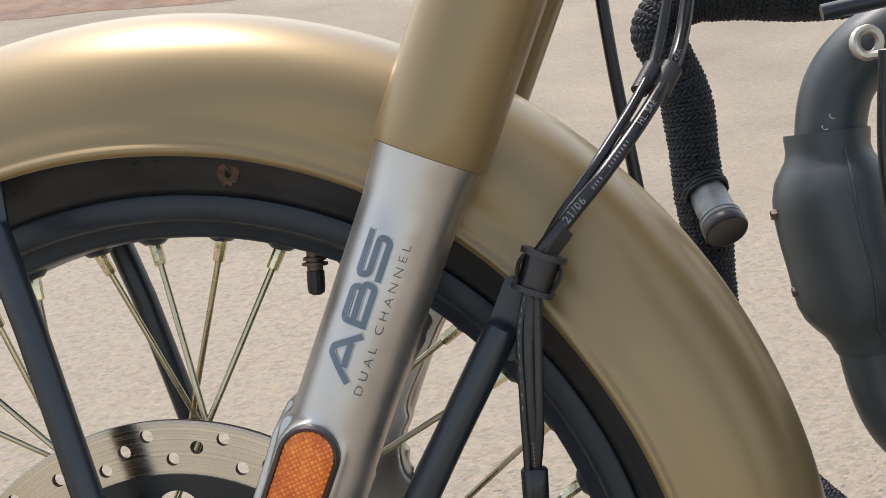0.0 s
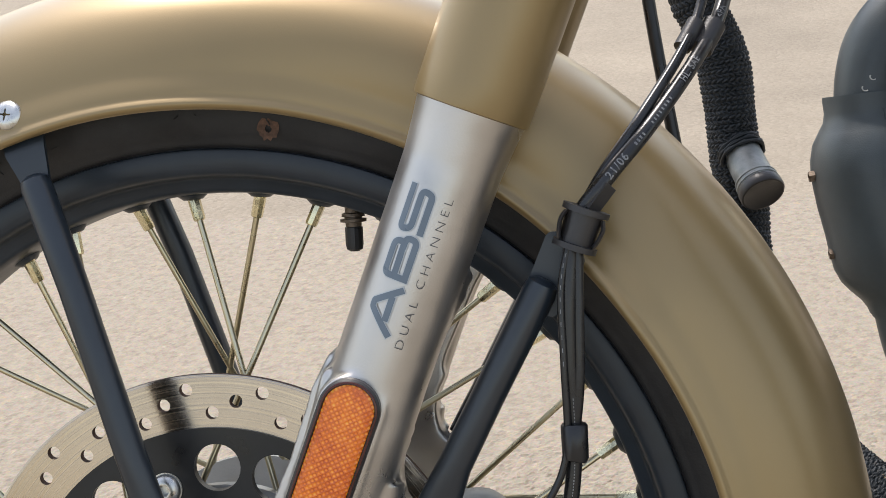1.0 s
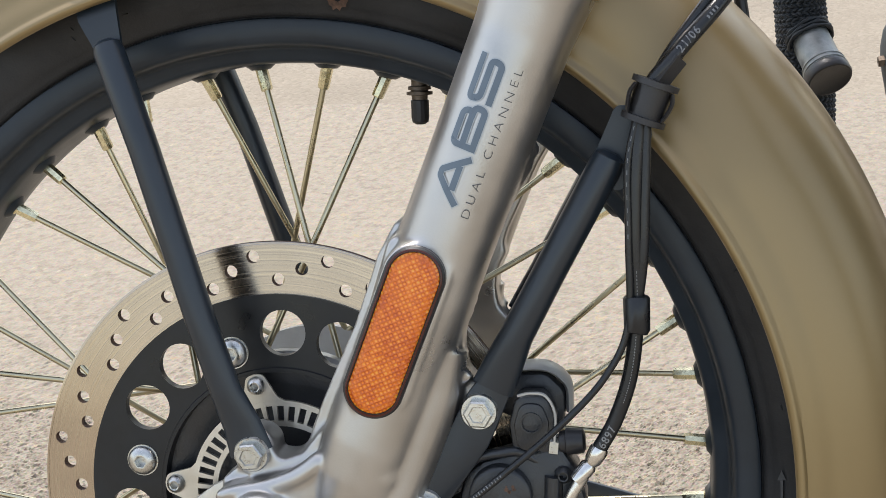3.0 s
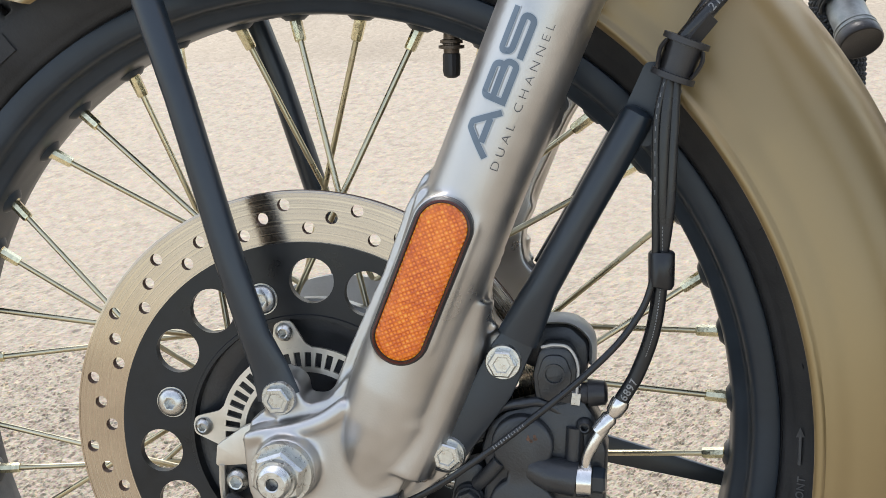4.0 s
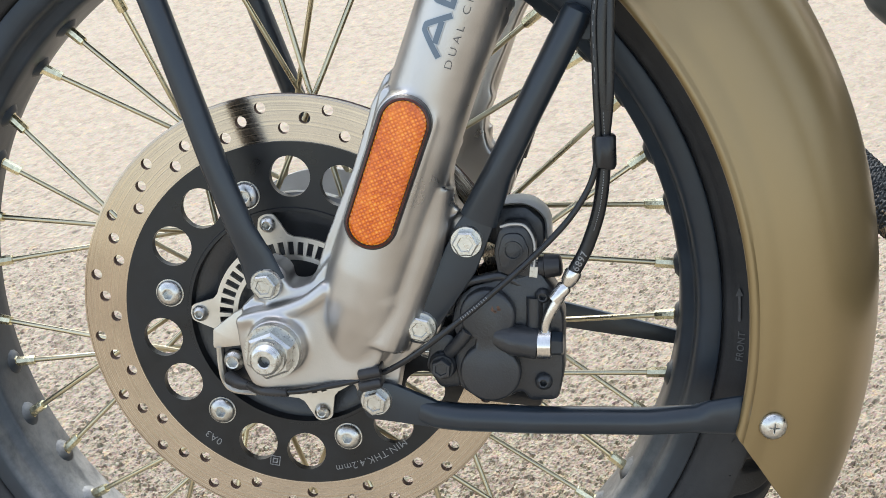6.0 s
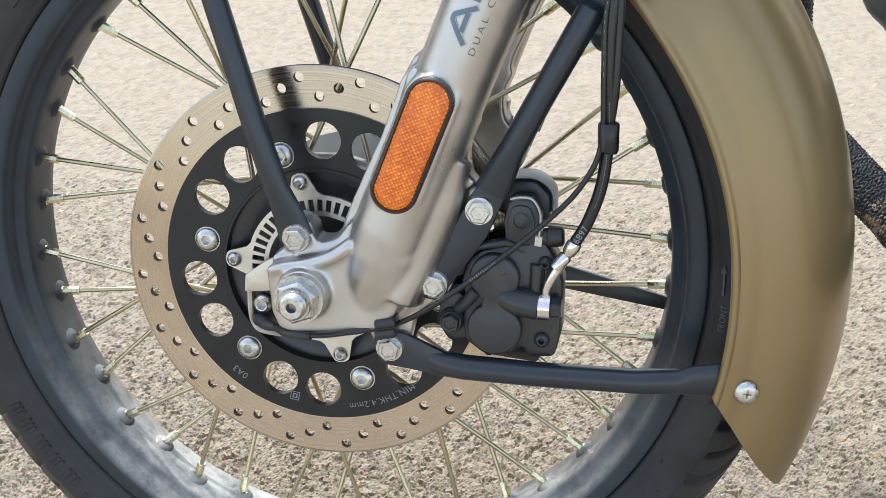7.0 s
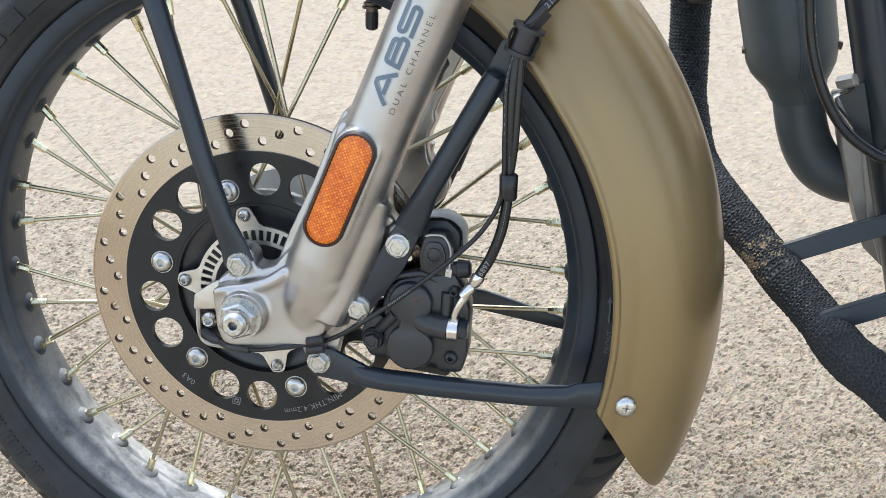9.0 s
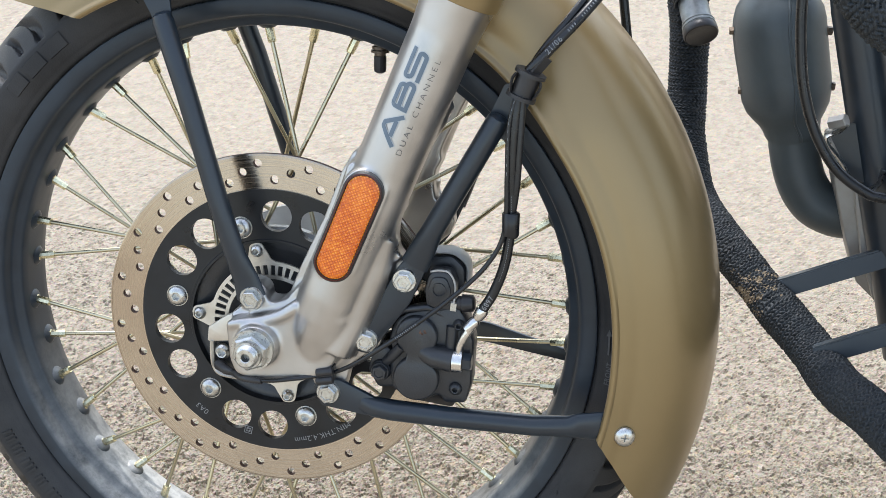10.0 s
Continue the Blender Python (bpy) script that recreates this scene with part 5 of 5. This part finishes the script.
    tube(bm, smooth_path([(0.1930, -0.0960, 0.4300), (0.1968, -0.0990, 0.4600), (0.1980, -0.0990, 0.4950), (0.1998, -0.0970, 0.5350), (0.2080, -0.0930, 0.5550), (0.2300, -0.0800, 0.5850), (0.2530, -0.0500, 0.6170), (0.2650, -0.0300, 0.6400), (0.2740, -0.0150, 0.6750), (0.2820, 0.01, 0.7300)], 7), 0.0027, 12)
    part("clutch_line", bm, HOSE, bike, "thin black line tied beside the brake hose")
    # clip by the lower lug
    bm = bmesh.new()
    for x0, z0 in ((0.054, 0.3030), (0.054, 0.2960)):
        cyl(bm, (x0 - 0.0070, -0.1030, z0 - 0.001), (x0 + 0.0065, -0.1030, z0 + 0.002), 0.0033, None, 14, 0.001)
    plate(bm, rounded([(0.0475, 0.291), (0.0605, 0.294), (0.0605, 0.308), (0.0475, 0.305)], 0.002), -0.092, -0.1040, bevel=0.001)
    part("cable_clip", bm, PLASTIC, bike, "black double cable clip on the fork leg")
    # sleeve over the lines
    bm = bmesh.new()
    tube(bm, [(0.1936, -0.0985, 0.4230), (0.1938, -0.0985, 0.4240), (0.1936, -0.0985, 0.4400), (0.1936, -0.0985, 0.4410)], [0.0056, 0.0064, 0.0066, 0.0058], 18)
    part("cable_sleeve", bm, HOSE, bike, "black rubber sleeve binding the lines")
    # holder on the stay
    d = Vector((0.34, 0, 0.94)).normalized()
    c = Vector((0.2005, -0.0965, 0.5355))
    bm = bmesh.new()
    tube(bm, [c + d * h for h in (-0.0110, -0.0108, -0.0080, -0.0078, 0.0070, 0.0072, 0.0100, 0.0102)], [0.0095, 0.0110, 0.0110, 0.0086, 0.0094, 0.0116, 0.0116, 0.0090], 28)
    hold = part("hose_holder", bm, PLASTIC, bike, "black plastic hose holder with side tabs", smooth=30)
    for sx in (-1, 1):
        u = Vector((0.94, 0, -0.34)) * sx
        bm = bmesh.new()
        tube(bm, smooth_path([c + d * 0.0060 + u * 0.0092 + OUT * 0.004, c + d * 0.002 + u * 0.0104 + OUT * 0.005, c - d * 0.003 + u * 0.0098 + OUT * 0.005, c - d * 0.007 + u * 0.0086 + OUT * 0.004], 5), 0.0011, 8, flat=(1, 3.2))
        part("holder_tab", bm, PLASTIC, hold)
    bm = bmesh.new()
    e = Vector((0.62, 0.1, 0.78)).normalized()
    k = Vector((0.2080, -0.0965, 0.5490))
    tube(bm, [k - e * 0.006, k - e * 0.0058, k + e * 0.0090, k + e * 0.0092], [0.0046, 0.0054, 0.0056, 0.0048], 4)
    part("holder_neck", bm, PLASTIC, hold, smooth=25)
    # binding further up
    bm = bmesh.new()
    e = Vector((0.50, 0.5, 0.80)).normalized()
    for k, r in ((Vector((0.2685, -0.033, 0.6265)), 0.0063), (Vector((0.2590, -0.038, 0.6275)), 0.0046)):
        tube(bm, [k - e * 0.0090, k - e * 0.0088, k + e * 0.0088, k + e * 0.0090], [r - 0.001, r, r, r - 0.001], 14)
    part("cable_tie", bm, PLASTIC, bike, "black plastic tie joining two lines")
    # far line
    bm = bmesh.new()
    tube(bm, smooth_path([(0.238, 0.11, 0.73), (0.2421, 0.10, 0.6878), (0.2483, 0.10, 0.6386), (0.2581, 0.10, 0.5750), (0.270, 0.10, 0.50)], 6), 0.0040, 12)
    part("throttle_line", bm, HOSE, bike, "black cable hanging behind the mudguard")


build_hoses()


# ---- wheel sensor bracket ----
def build_bracket():
    bm = bmesh.new()
    plate(bm, rounded([(-0.0515, 0.3190), (-0.0365, 0.3300), (-0.0150, 0.3400), (-0.0160, 0.3100), (-0.0355, 0.3085), (-0.0528, 0.3065)], 0.002), -0.0660, -0.0700, bevel=0.0006)
    br = part("sensor_bracket", bm, ALU_PLATE, bike, "pale stamped bracket holding the wheel sensor")
    bm = bmesh.new()
    edge = smooth_path([(-0.0490, -0.068, 0.3075), (-0.0492, -0.068, 0.2950), (-0.0478, -0.068, 0.2850), (-0.0425, -0.068, 0.2790), (-0.0280, -0.068, 0.2770)], 6)
    tube(bm, edge, 0.0022, 8, flat=(1, 1.6), twist=(0, 1, 0))
    part("bracket_rim", bm, ALU_PLATE, br)
    bm = bmesh.new()
    plate(bm, rounded([(-0.0490, 0.3080), (-0.0485, 0.2830), (-0.0300, 0.2780), (-0.0200, 0.3080)], 0.004), -0.0630, -0.0660)
    part("bracket_back", bm, CAST_BLACK, br)
    bm = bmesh.new()
    dome_bolt(bm, (-0.0404, -0.0680, 0.2985), OUT, 0.0068, 0.0050, 0.0036)
    part("bracket_bolt", bm, ZINC, br)


build_bracket()


# ---- crash guard ----
ROPE_R = 0.0186


def rope_tube(pts, r, name, parent, label):
    """A bar bound with braided rope: strands climb as staggered cells."""
    path = smooth_path(pts, 40)
    n = 110
    bm = bmesh.new()
    rings, side, run = [], None, 0.0
    cell = 0.0033
    prev = path[0]
    dense = []
    for a, b in zip(path, path[1:]):
        k = max(1, int((b - a).length / 0.00065))
        dense += [a.lerp(b, i / k) for i in range(k)]
    for i, p in enumerate(dense):
        d = (dense[min(i + 1, len(dense) - 1)] - dense[max(i - 1, 0)]).normalized()
        side = d.cross(Vector((0, 1, 0.3))).normalized() if side is None else (side - d * side.dot(d)).normalized()
        up = d.cross(side)
        run += (p - prev).length
        prev = p
        ring = []
        lump = 0.0010 * noise.noise(p * 35)
        for k in range(n):
            a = 2 * math.pi * k / n
            turns = run / cell + a / (2 * math.pi) + 0.25 * noise.noise(p * 60)
            row = math.floor(turns)
            f = turns - row
            g = (a / (2 * math.pi) * 27 + (0.75 if row % 2 else -0.75) * (f - 0.5) + 0.45 * noise.noise(Vector((row * 3.1, k * 0.05, 0)))) % 1
            bumpy = (0.35 + 0.65 * abs(math.sin(math.pi * f)) ** 0.5) * (0.22 + 0.78 * abs(math.sin(math.pi * g)) ** 0.6)
            rr = r - 0.0018 + 0.0023 * bumpy + lump + 0.0007 * noise.noise(Vector((row * 1.7, a * 1.5, 4)))
            ring.append(bm.verts.new(p + (side * math.cos(a) + up * math.sin(a)) * rr))
        rings.append(ring)
    for a, b in zip(rings, rings[1:]):
        for k in range(n):
            bm.faces.new((a[k], a[(k + 1) % n], b[(k + 1) % n], b[k]))
    mud = Vector((0.387, 0.088, 0.327))
    for f in bm.faces:
        c = f.calc_center_median()
        q = (c - mud).length / 0.044
        if q < 1 and noise.noise(c * 150) * 0.8 + noise.noise(c * 700) * 0.7 > q * 1.3 - 0.35:
            f.material_index = 1
    return part(name, bm, [ROPE, ROPE_MUD], parent, label, smooth=0)


def build_crash_guard():
    bm = bmesh.new()
    bar = [(0.4700, 0.260, 0.6980), (0.3915, 0.260, 0.6960), (0.3480, 0.260, 0.7000), (0.3160, 0.260, 0.7005), (0.2945, 0.260, 0.6920), (0.2860, 0.260, 0.6760), (0.2945, 0.260, 0.6560), (0.3045, 0.260, 0.6300), (0.3085, 0.260, 0.6000), (0.3115, 0.260, 0.5650), (0.3165, 0.260, 0.5250), (0.3185, 0.255, 0.4700), (0.3205, 0.240, 0.4280), (0.3330, 0.200, 0.3840), (0.3560, 0.150, 0.3605), (0.3891, 0.100, 0.3346), (0.4051, 0.075, 0.3224), (0.4332, 0.030, 0.3033), (0.4492, -0.020, 0.2948), (0.4673, -0.070, 0.2963), (0.4973, -0.120, 0.2883), (0.5323, -0.165, 0.3083), (0.5473, -0.190, 0.3663), (0.5350, -0.205, 0.4500), (0.5100, -0.210, 0.5200), (0.4650, -0.205, 0.5800), (0.4240, -0.200, 0.6080), (0.4000, -0.190, 0.6400), (0.3850, -0.180, 0.6900)]
    tube(bm, smooth_path(bar, 8), ROPE_R - 0.004, 16)
    cg = part("crash_guard", bm, BLACK, bike, "tubular crash guard bound with black braided rope")
    rope_tube(bar, ROPE_R, "rope_binding", cg, "black braided rope wound tightly round the bar, muddy in one spot")
    # stub with its end cap
    bm = bmesh.new()
    a, b = Vector((0.3110, 0.262, 0.5715)), Vector((0.3235, 0.2300, 0.5385))
    d = (b - a).normalized()
    tube(bm, [a - d * 0.01, a, b - d * 0.004, b - d * 0.002, b - d * 0.0005, b, b + d * 0.0010, b + d * 0.0015, b + d * 0.0030, b + d * 0.0035, b + d * 0.0060], [0.0134, 0.0134, 0.0138, 0.0152, 0.0156, 0.0150, 0.0150, 0.0157, 0.0157, 0.0151, 0.0151], 40)
    part("stub_pipe", bm, STUB, cg, "scuffed steel stub of the guard")
    bm = bmesh.new()
    tube(bm, [b + d * 0.0040, b + d * 0.0055, b + d * 0.0112, b + d * 0.0125, b + d * 0.0127, b + d * 0.0122], [0.0152, 0.0162, 0.0163, 0.0156, 0.0145, 0.0138], 40)
    part("end_cap", bm, PLASTIC, cg, "black plastic end cap")
    # knot of the rope beside the stub
    bm = bmesh.new()
    u = d.cross(Vector((0, 0, 1))).normalized()
    v = d.cross(u)
    mid = a + d * 0.0165
    tube(bm, [mid + d * (0.0005 * t - 0.004) + (u * math.cos(t) + v * math.sin(t)) * (0.0158 + 0.0008 * math.sin(3.1 * t)) for t in (k * 0.25 for k in range(80))],
         [0.0015 + 0.0005 * math.sin(k * 1.9) for k in range(80)], 8)
    part("rope_knot", bm, ROPE, cg)
    # flat straps
    for p, q, w in (((0.3900, 0.085, 0.3300), (0.5250, 0.085, 0.3860), 0.0088), ((0.4300, 0.005, 0.3080), (0.5600, 0.005, 0.3640), 0.0088)):
        p, q = Vector(p), Vector(q)
        bm = bmesh.new()
        up = Vector((0, 0.15, 1)).normalized() * w
        dy = Vector((0, 0.004, 0))
        vs = [bm.verts.new(x) for x in (p - up - dy, q - up - dy, q + up - dy, p + up - dy, p - up + dy, q - up + dy, q + up + dy, p + up + dy)]
        for f in ((0, 1, 2, 3), (7, 6, 5, 4), (0, 4, 5, 1), (1, 5, 6, 2), (2, 6, 7, 3), (3, 7, 4, 0)):
            bm.faces.new([vs[i] for i in f])
        bmesh.ops.bevel(bm, geom=bm.edges[:], offset=0.0012, segments=2, affect="EDGES")
        part("guard_strap", bm, BLACK, cg)


build_crash_guard()


# ---- exhaust ----
def build_exhaust():
    Y = 0.17
    bm = bmesh.new()
    spine = [(0.3885, 0.5720, 0.0258), (0.3882, 0.5940, 0.0264), (0.3880, 0.5964, 0.0270), (0.3880, 0.5968, 0.0279), (0.3882, 0.5940, 0.0281), (0.3885, 0.5860, 0.0274), (0.3890, 0.5800, 0.0288), (0.3897, 0.5730, 0.0332), (0.3903, 0.5660, 0.0373), (0.3912, 0.5560, 0.0397),
             (0.3922, 0.5450, 0.0405), (0.3960, 0.5250, 0.0405), (0.4005, 0.5050, 0.0400), (0.4020, 0.4950, 0.0396), (0.4032, 0.4830, 0.0378), (0.4040, 0.4740, 0.0340), (0.4055, 0.4680, 0.0300), (0.4090, 0.4615, 0.0264), (0.4115, 0.4560, 0.0250), (0.4120, 0.4520, 0.0238)]
    tube(bm, [(x, Y, z) for x, z, r in spine], [r for x, z, r in spine], 56, caps=False)
    body = part("exhaust", bm, MATT, bike, "matt black exhaust chamber with a pipe above and below")
    bm = bmesh.new()
    tube(bm, smooth_path([(0.3895, Y, 0.560), (0.3905, Y, 0.590), (0.3920, Y, 0.608), (0.3970, Y, 0.6260), (0.4075, Y, 0.6410), (0.4220, Y, 0.6530), (0.4470, Y, 0.6660), (0.4950, Y, 0.6780)], 8), 0.0232, 32)
    part("header_pipe", bm, MATT, body)
    bm = bmesh.new()
    tube(bm, smooth_path([(0.4100, Y, 0.468), (0.4135, Y, 0.448), (0.4185, Y, 0.4270), (0.4260, Y, 0.4080), (0.4370, Y, 0.3935), (0.4520, Y, 0.3855), (0.4700, Y, 0.3830), (0.5300, Y, 0.3830)], 8), [0.0236] * 7 + [0.0220] * 50, 32)
    part("outlet_pipe", bm, MATT, body)
    for x, z in ((0.3835, 0.5995), (0.3885, 0.6065), (0.3870, 0.5900)):
        bm = bmesh.new()
        tube(bm, [(x + 0.0022 * math.cos(t), Y - 0.0226, z + 0.0020 * math.sin(t)) for t in (2.6 + 0.35 * k for k in range(9))], 0.0005, 6)
        part("weld_mark", bm, SILVER, body, "small bright arc-shaped scrape")
    # seam flange
    bm = bmesh.new()
    tube(bm, smooth_path([(x + 0.006, Y - r * 0.985, z) for x, z, r in spine[5:]], 4), 0.0014, 8)
    part("seam", bm, MATT, body)
    for x, z, sx in ((0.3520, 0.5440, -1), (0.3640, 0.4920, -1), (0.4335, 0.5480, 1), (0.4405, 0.5000, 1)):
        bm = bmesh.new()
        c = Vector((x, 0.164, z))
        hex_bolt(bm, c - Vector((sx * 0.003, 0, 0)), (sx, 0, -0.1), 0.0038, 0.0045, 0.0060)
        part("exhaust_bolt", bm, RUSTY, body)
    # spring hook
    bm = bmesh.new()
    pts = [Vector((0.4075 + 0.0078 * math.cos(t), 0.136 - 0.0005 * k, 0.6505 + 0.0085 * math.sin(t))) for k, t in ((k, 1.2 + k * 0.42) for k in range(24))]
    tube(bm, [*pts, Vector((0.4320, 0.118, 0.6440))], 0.0030, 8)
    part("hook", bm, ALU_PLATE, body, "bright bent wire hook")
    bm = bmesh.new()
    tube(bm, [(0.3745, 0.10, 0.6680), (0.3760, 0.10, 0.6683), (0.4300, 0.10, 0.6770)], 0.0052, 12)
    part("stud", bm, BLACK, body)


build_exhaust()


# ---- frame and engine front ----
def build_frame():
    bm = bmesh.new()
    tube(bm, [(0.4360, 0.10, 0.6300), (0.4460, 0.10, 0.5750), (0.4660, 0.10, 0.4950), (0.4800, 0.10, 0.4400), (0.5090, 0.10, 0.3300), (0.5220, 0.10, 0.2800)], 0.0205, 24)
    part("frame_tube", bm, BLACK, bike, "black frame down tube")
    bm = bmesh.new()
    plate(bm, rounded([(0.4390, 0.4600), (0.4477, 0.4211), (0.4606, 0.3762), (0.4747, 0.3358), (0.4900, 0.3220), (0.5600, 0.3000), (0.5600, 0.4700)], 0.004), 0.120, 0.175, bevel=0.002)
    ec = part("engine_casing", bm, ENGINE, bike, "dull silver engine casing, oily at its lower edge")
    bm = bmesh.new()
    plate(bm, rounded([(0.4575, 0.4500), (0.4650, 0.4050), (0.4740, 0.3650), (0.4880, 0.3260), (0.5050, 0.3140), (0.5600, 0.2950), (0.5600, 0.4500)], 0.004), 0.106, 0.1185, bevel=0.002)
    part("engine_cover", bm, ENGINE, ec)
    # zinc bracket
    bm = bmesh.new()
    edge = [(0.4450, 0.080, 0.4830), (0.4400, 0.080, 0.4780), (0.4310, 0.080, 0.4735), (0.4330, 0.080, 0.4660), (0.4420, 0.080, 0.4560), (0.4490, 0.080, 0.4460), (0.4520, 0.080, 0.4370), (0.4600, 0.080, 0.4315), (0.4700, 0.080, 0.4300), (0.4765, 0.080, 0.4360), (0.4790, 0.080, 0.4480)]
    tube(bm, smooth_path(edge, 6), 0.0018, 8, flat=(1, 4.5), twist=(0, 1, 0))
    part("horn_bracket", bm, ZINC, bike, "bright folded zinc bracket")
    bm = bmesh.new()
    plate(bm, rounded([(0.4340, 0.4730), (0.4550, 0.4380), (0.4740, 0.4320), (0.4850, 0.4500), (0.4700, 0.4850), (0.4450, 0.4830)], 0.004), 0.0860, 0.0890)
    part("horn_plate", bm, BLACK, bike)
    bm = bmesh.new()
    tube(bm, [(0.4330, 0.078, 0.4840), (0.4440, 0.070, 0.4890), (0.4445, 0.0697, 0.4893)], [0.0056, 0.0056, 0.0048], 6)
    part("bracket_nut", bm, ENGINE, bike, smooth=25)
    bm = bmesh.new()
    tube(bm, smooth_path([(0.4000, 0.05, 0.6400), (0.3978, 0.05, 0.5860), (0.4014, 0.05, 0.5421), (0.4076, 0.05, 0.5109), (0.4197, 0.05, 0.4795), (0.4379, 0.05, 0.4528), (0.4618, 0.05, 0.4356), (0.4790, 0.05, 0.4311), (0.54, 0.05, 0.425)], 8), 0.0044, 14)
    part("main_cable", bm, HOSE, bike, "black cable looping in front of the frame")
    bm = bmesh.new()
    cyl(bm, (0.495, 0.05, 0.445), (0.495, 0.085, 0.445), 0.012, 0.013, 28, 0.002)
    part("mount_bush", bm, CAST_BLACK, bike)


def loft(bm, rows, n=40, power=2.6):
    """Rounded sections (x, z centre, half width, half height) joined along x."""
    rings = []
    for x, z, hw, hh in rows:
        ring = []
        for k in range(n):
            a = 2 * math.pi * k / n
            c, q = math.cos(a), math.sin(a)
            ring.append(bm.verts.new((x, math.copysign(abs(c) ** (2 / power), c) * hw, z + math.copysign(abs(q) ** (2 / power), q) * hh)))
        rings.append(ring)
    for a, b in zip(rings, rings[1:]):
        for k in range(n):
            bm.faces.new((a[k], a[(k + 1) % n], b[(k + 1) % n], b[k]))
    bm.faces.new(rings[0][::-1])
    bm.faces.new(rings[-1])
    return bm


def build_unseen_body():
    """Unseen tank, engine and lamp behind and above the fork, added for shade."""
    bm = bmesh.new()
    loft(bm, [(0.42, 0.90, 0.03, 0.05), (0.44, 0.90, 0.07, 0.08), (0.50, 0.91, 0.11, 0.10), (0.62, 0.91, 0.135, 0.115), (0.78, 0.89, 0.130, 0.105), (0.90, 0.87, 0.10, 0.075), (0.95, 0.86, 0.06, 0.04)])
    part("fuel_tank", bm, GOLD, bike, "unseen khaki-gold fuel tank, added for its shade")
    bm = bmesh.new()
    loft(bm, [(0.555, 0.36, 0.09, 0.09), (0.58, 0.36, 0.13, 0.12), (0.70, 0.37, 0.15, 0.14), (0.86, 0.38, 0.15, 0.14), (0.95, 0.38, 0.11, 0.10)])
    crank = part("crankcase", bm, ENGINE, bike, "unseen dull silver crankcase, added for shade and reflections")
    for k in range(9):
        bm = bmesh.new()
        z = 0.515 + 0.024 * k
        plate(bm, rounded([(0.54, -0.085), (0.72, -0.085), (0.72, 0.085), (0.54, 0.085)], 0.02), 0, 0.004)
        for v in bm.verts:
            v.co = Vector((v.co.x, v.co.z, z + v.co.y))
        part("cylinder_fin", bm, CAST_BLACK, crank)
    bm = bmesh.new()
    loft(bm, [(0.565, 0.61, 0.055, 0.13), (0.60, 0.61, 0.065, 0.14), (0.66, 0.61, 0.065, 0.14), (0.695, 0.61, 0.055, 0.13)])
    part("cylinder", bm, CAST_BLACK, crank)
    bm = bmesh.new()
    tube(bm, [(0.37, 0, 0.93), (0.34, 0, 0.93), (0.30, 0, 0.93), (0.25, 0, 0.93), (0.235, 0, 0.93)], [0.045, 0.078, 0.093, 0.098, 0.092], 40)
    part("headlamp", bm, BLACK, bike, "unseen round black headlamp shell, added for its shade")


build_frame()
build_unseen_body()
build_stones()
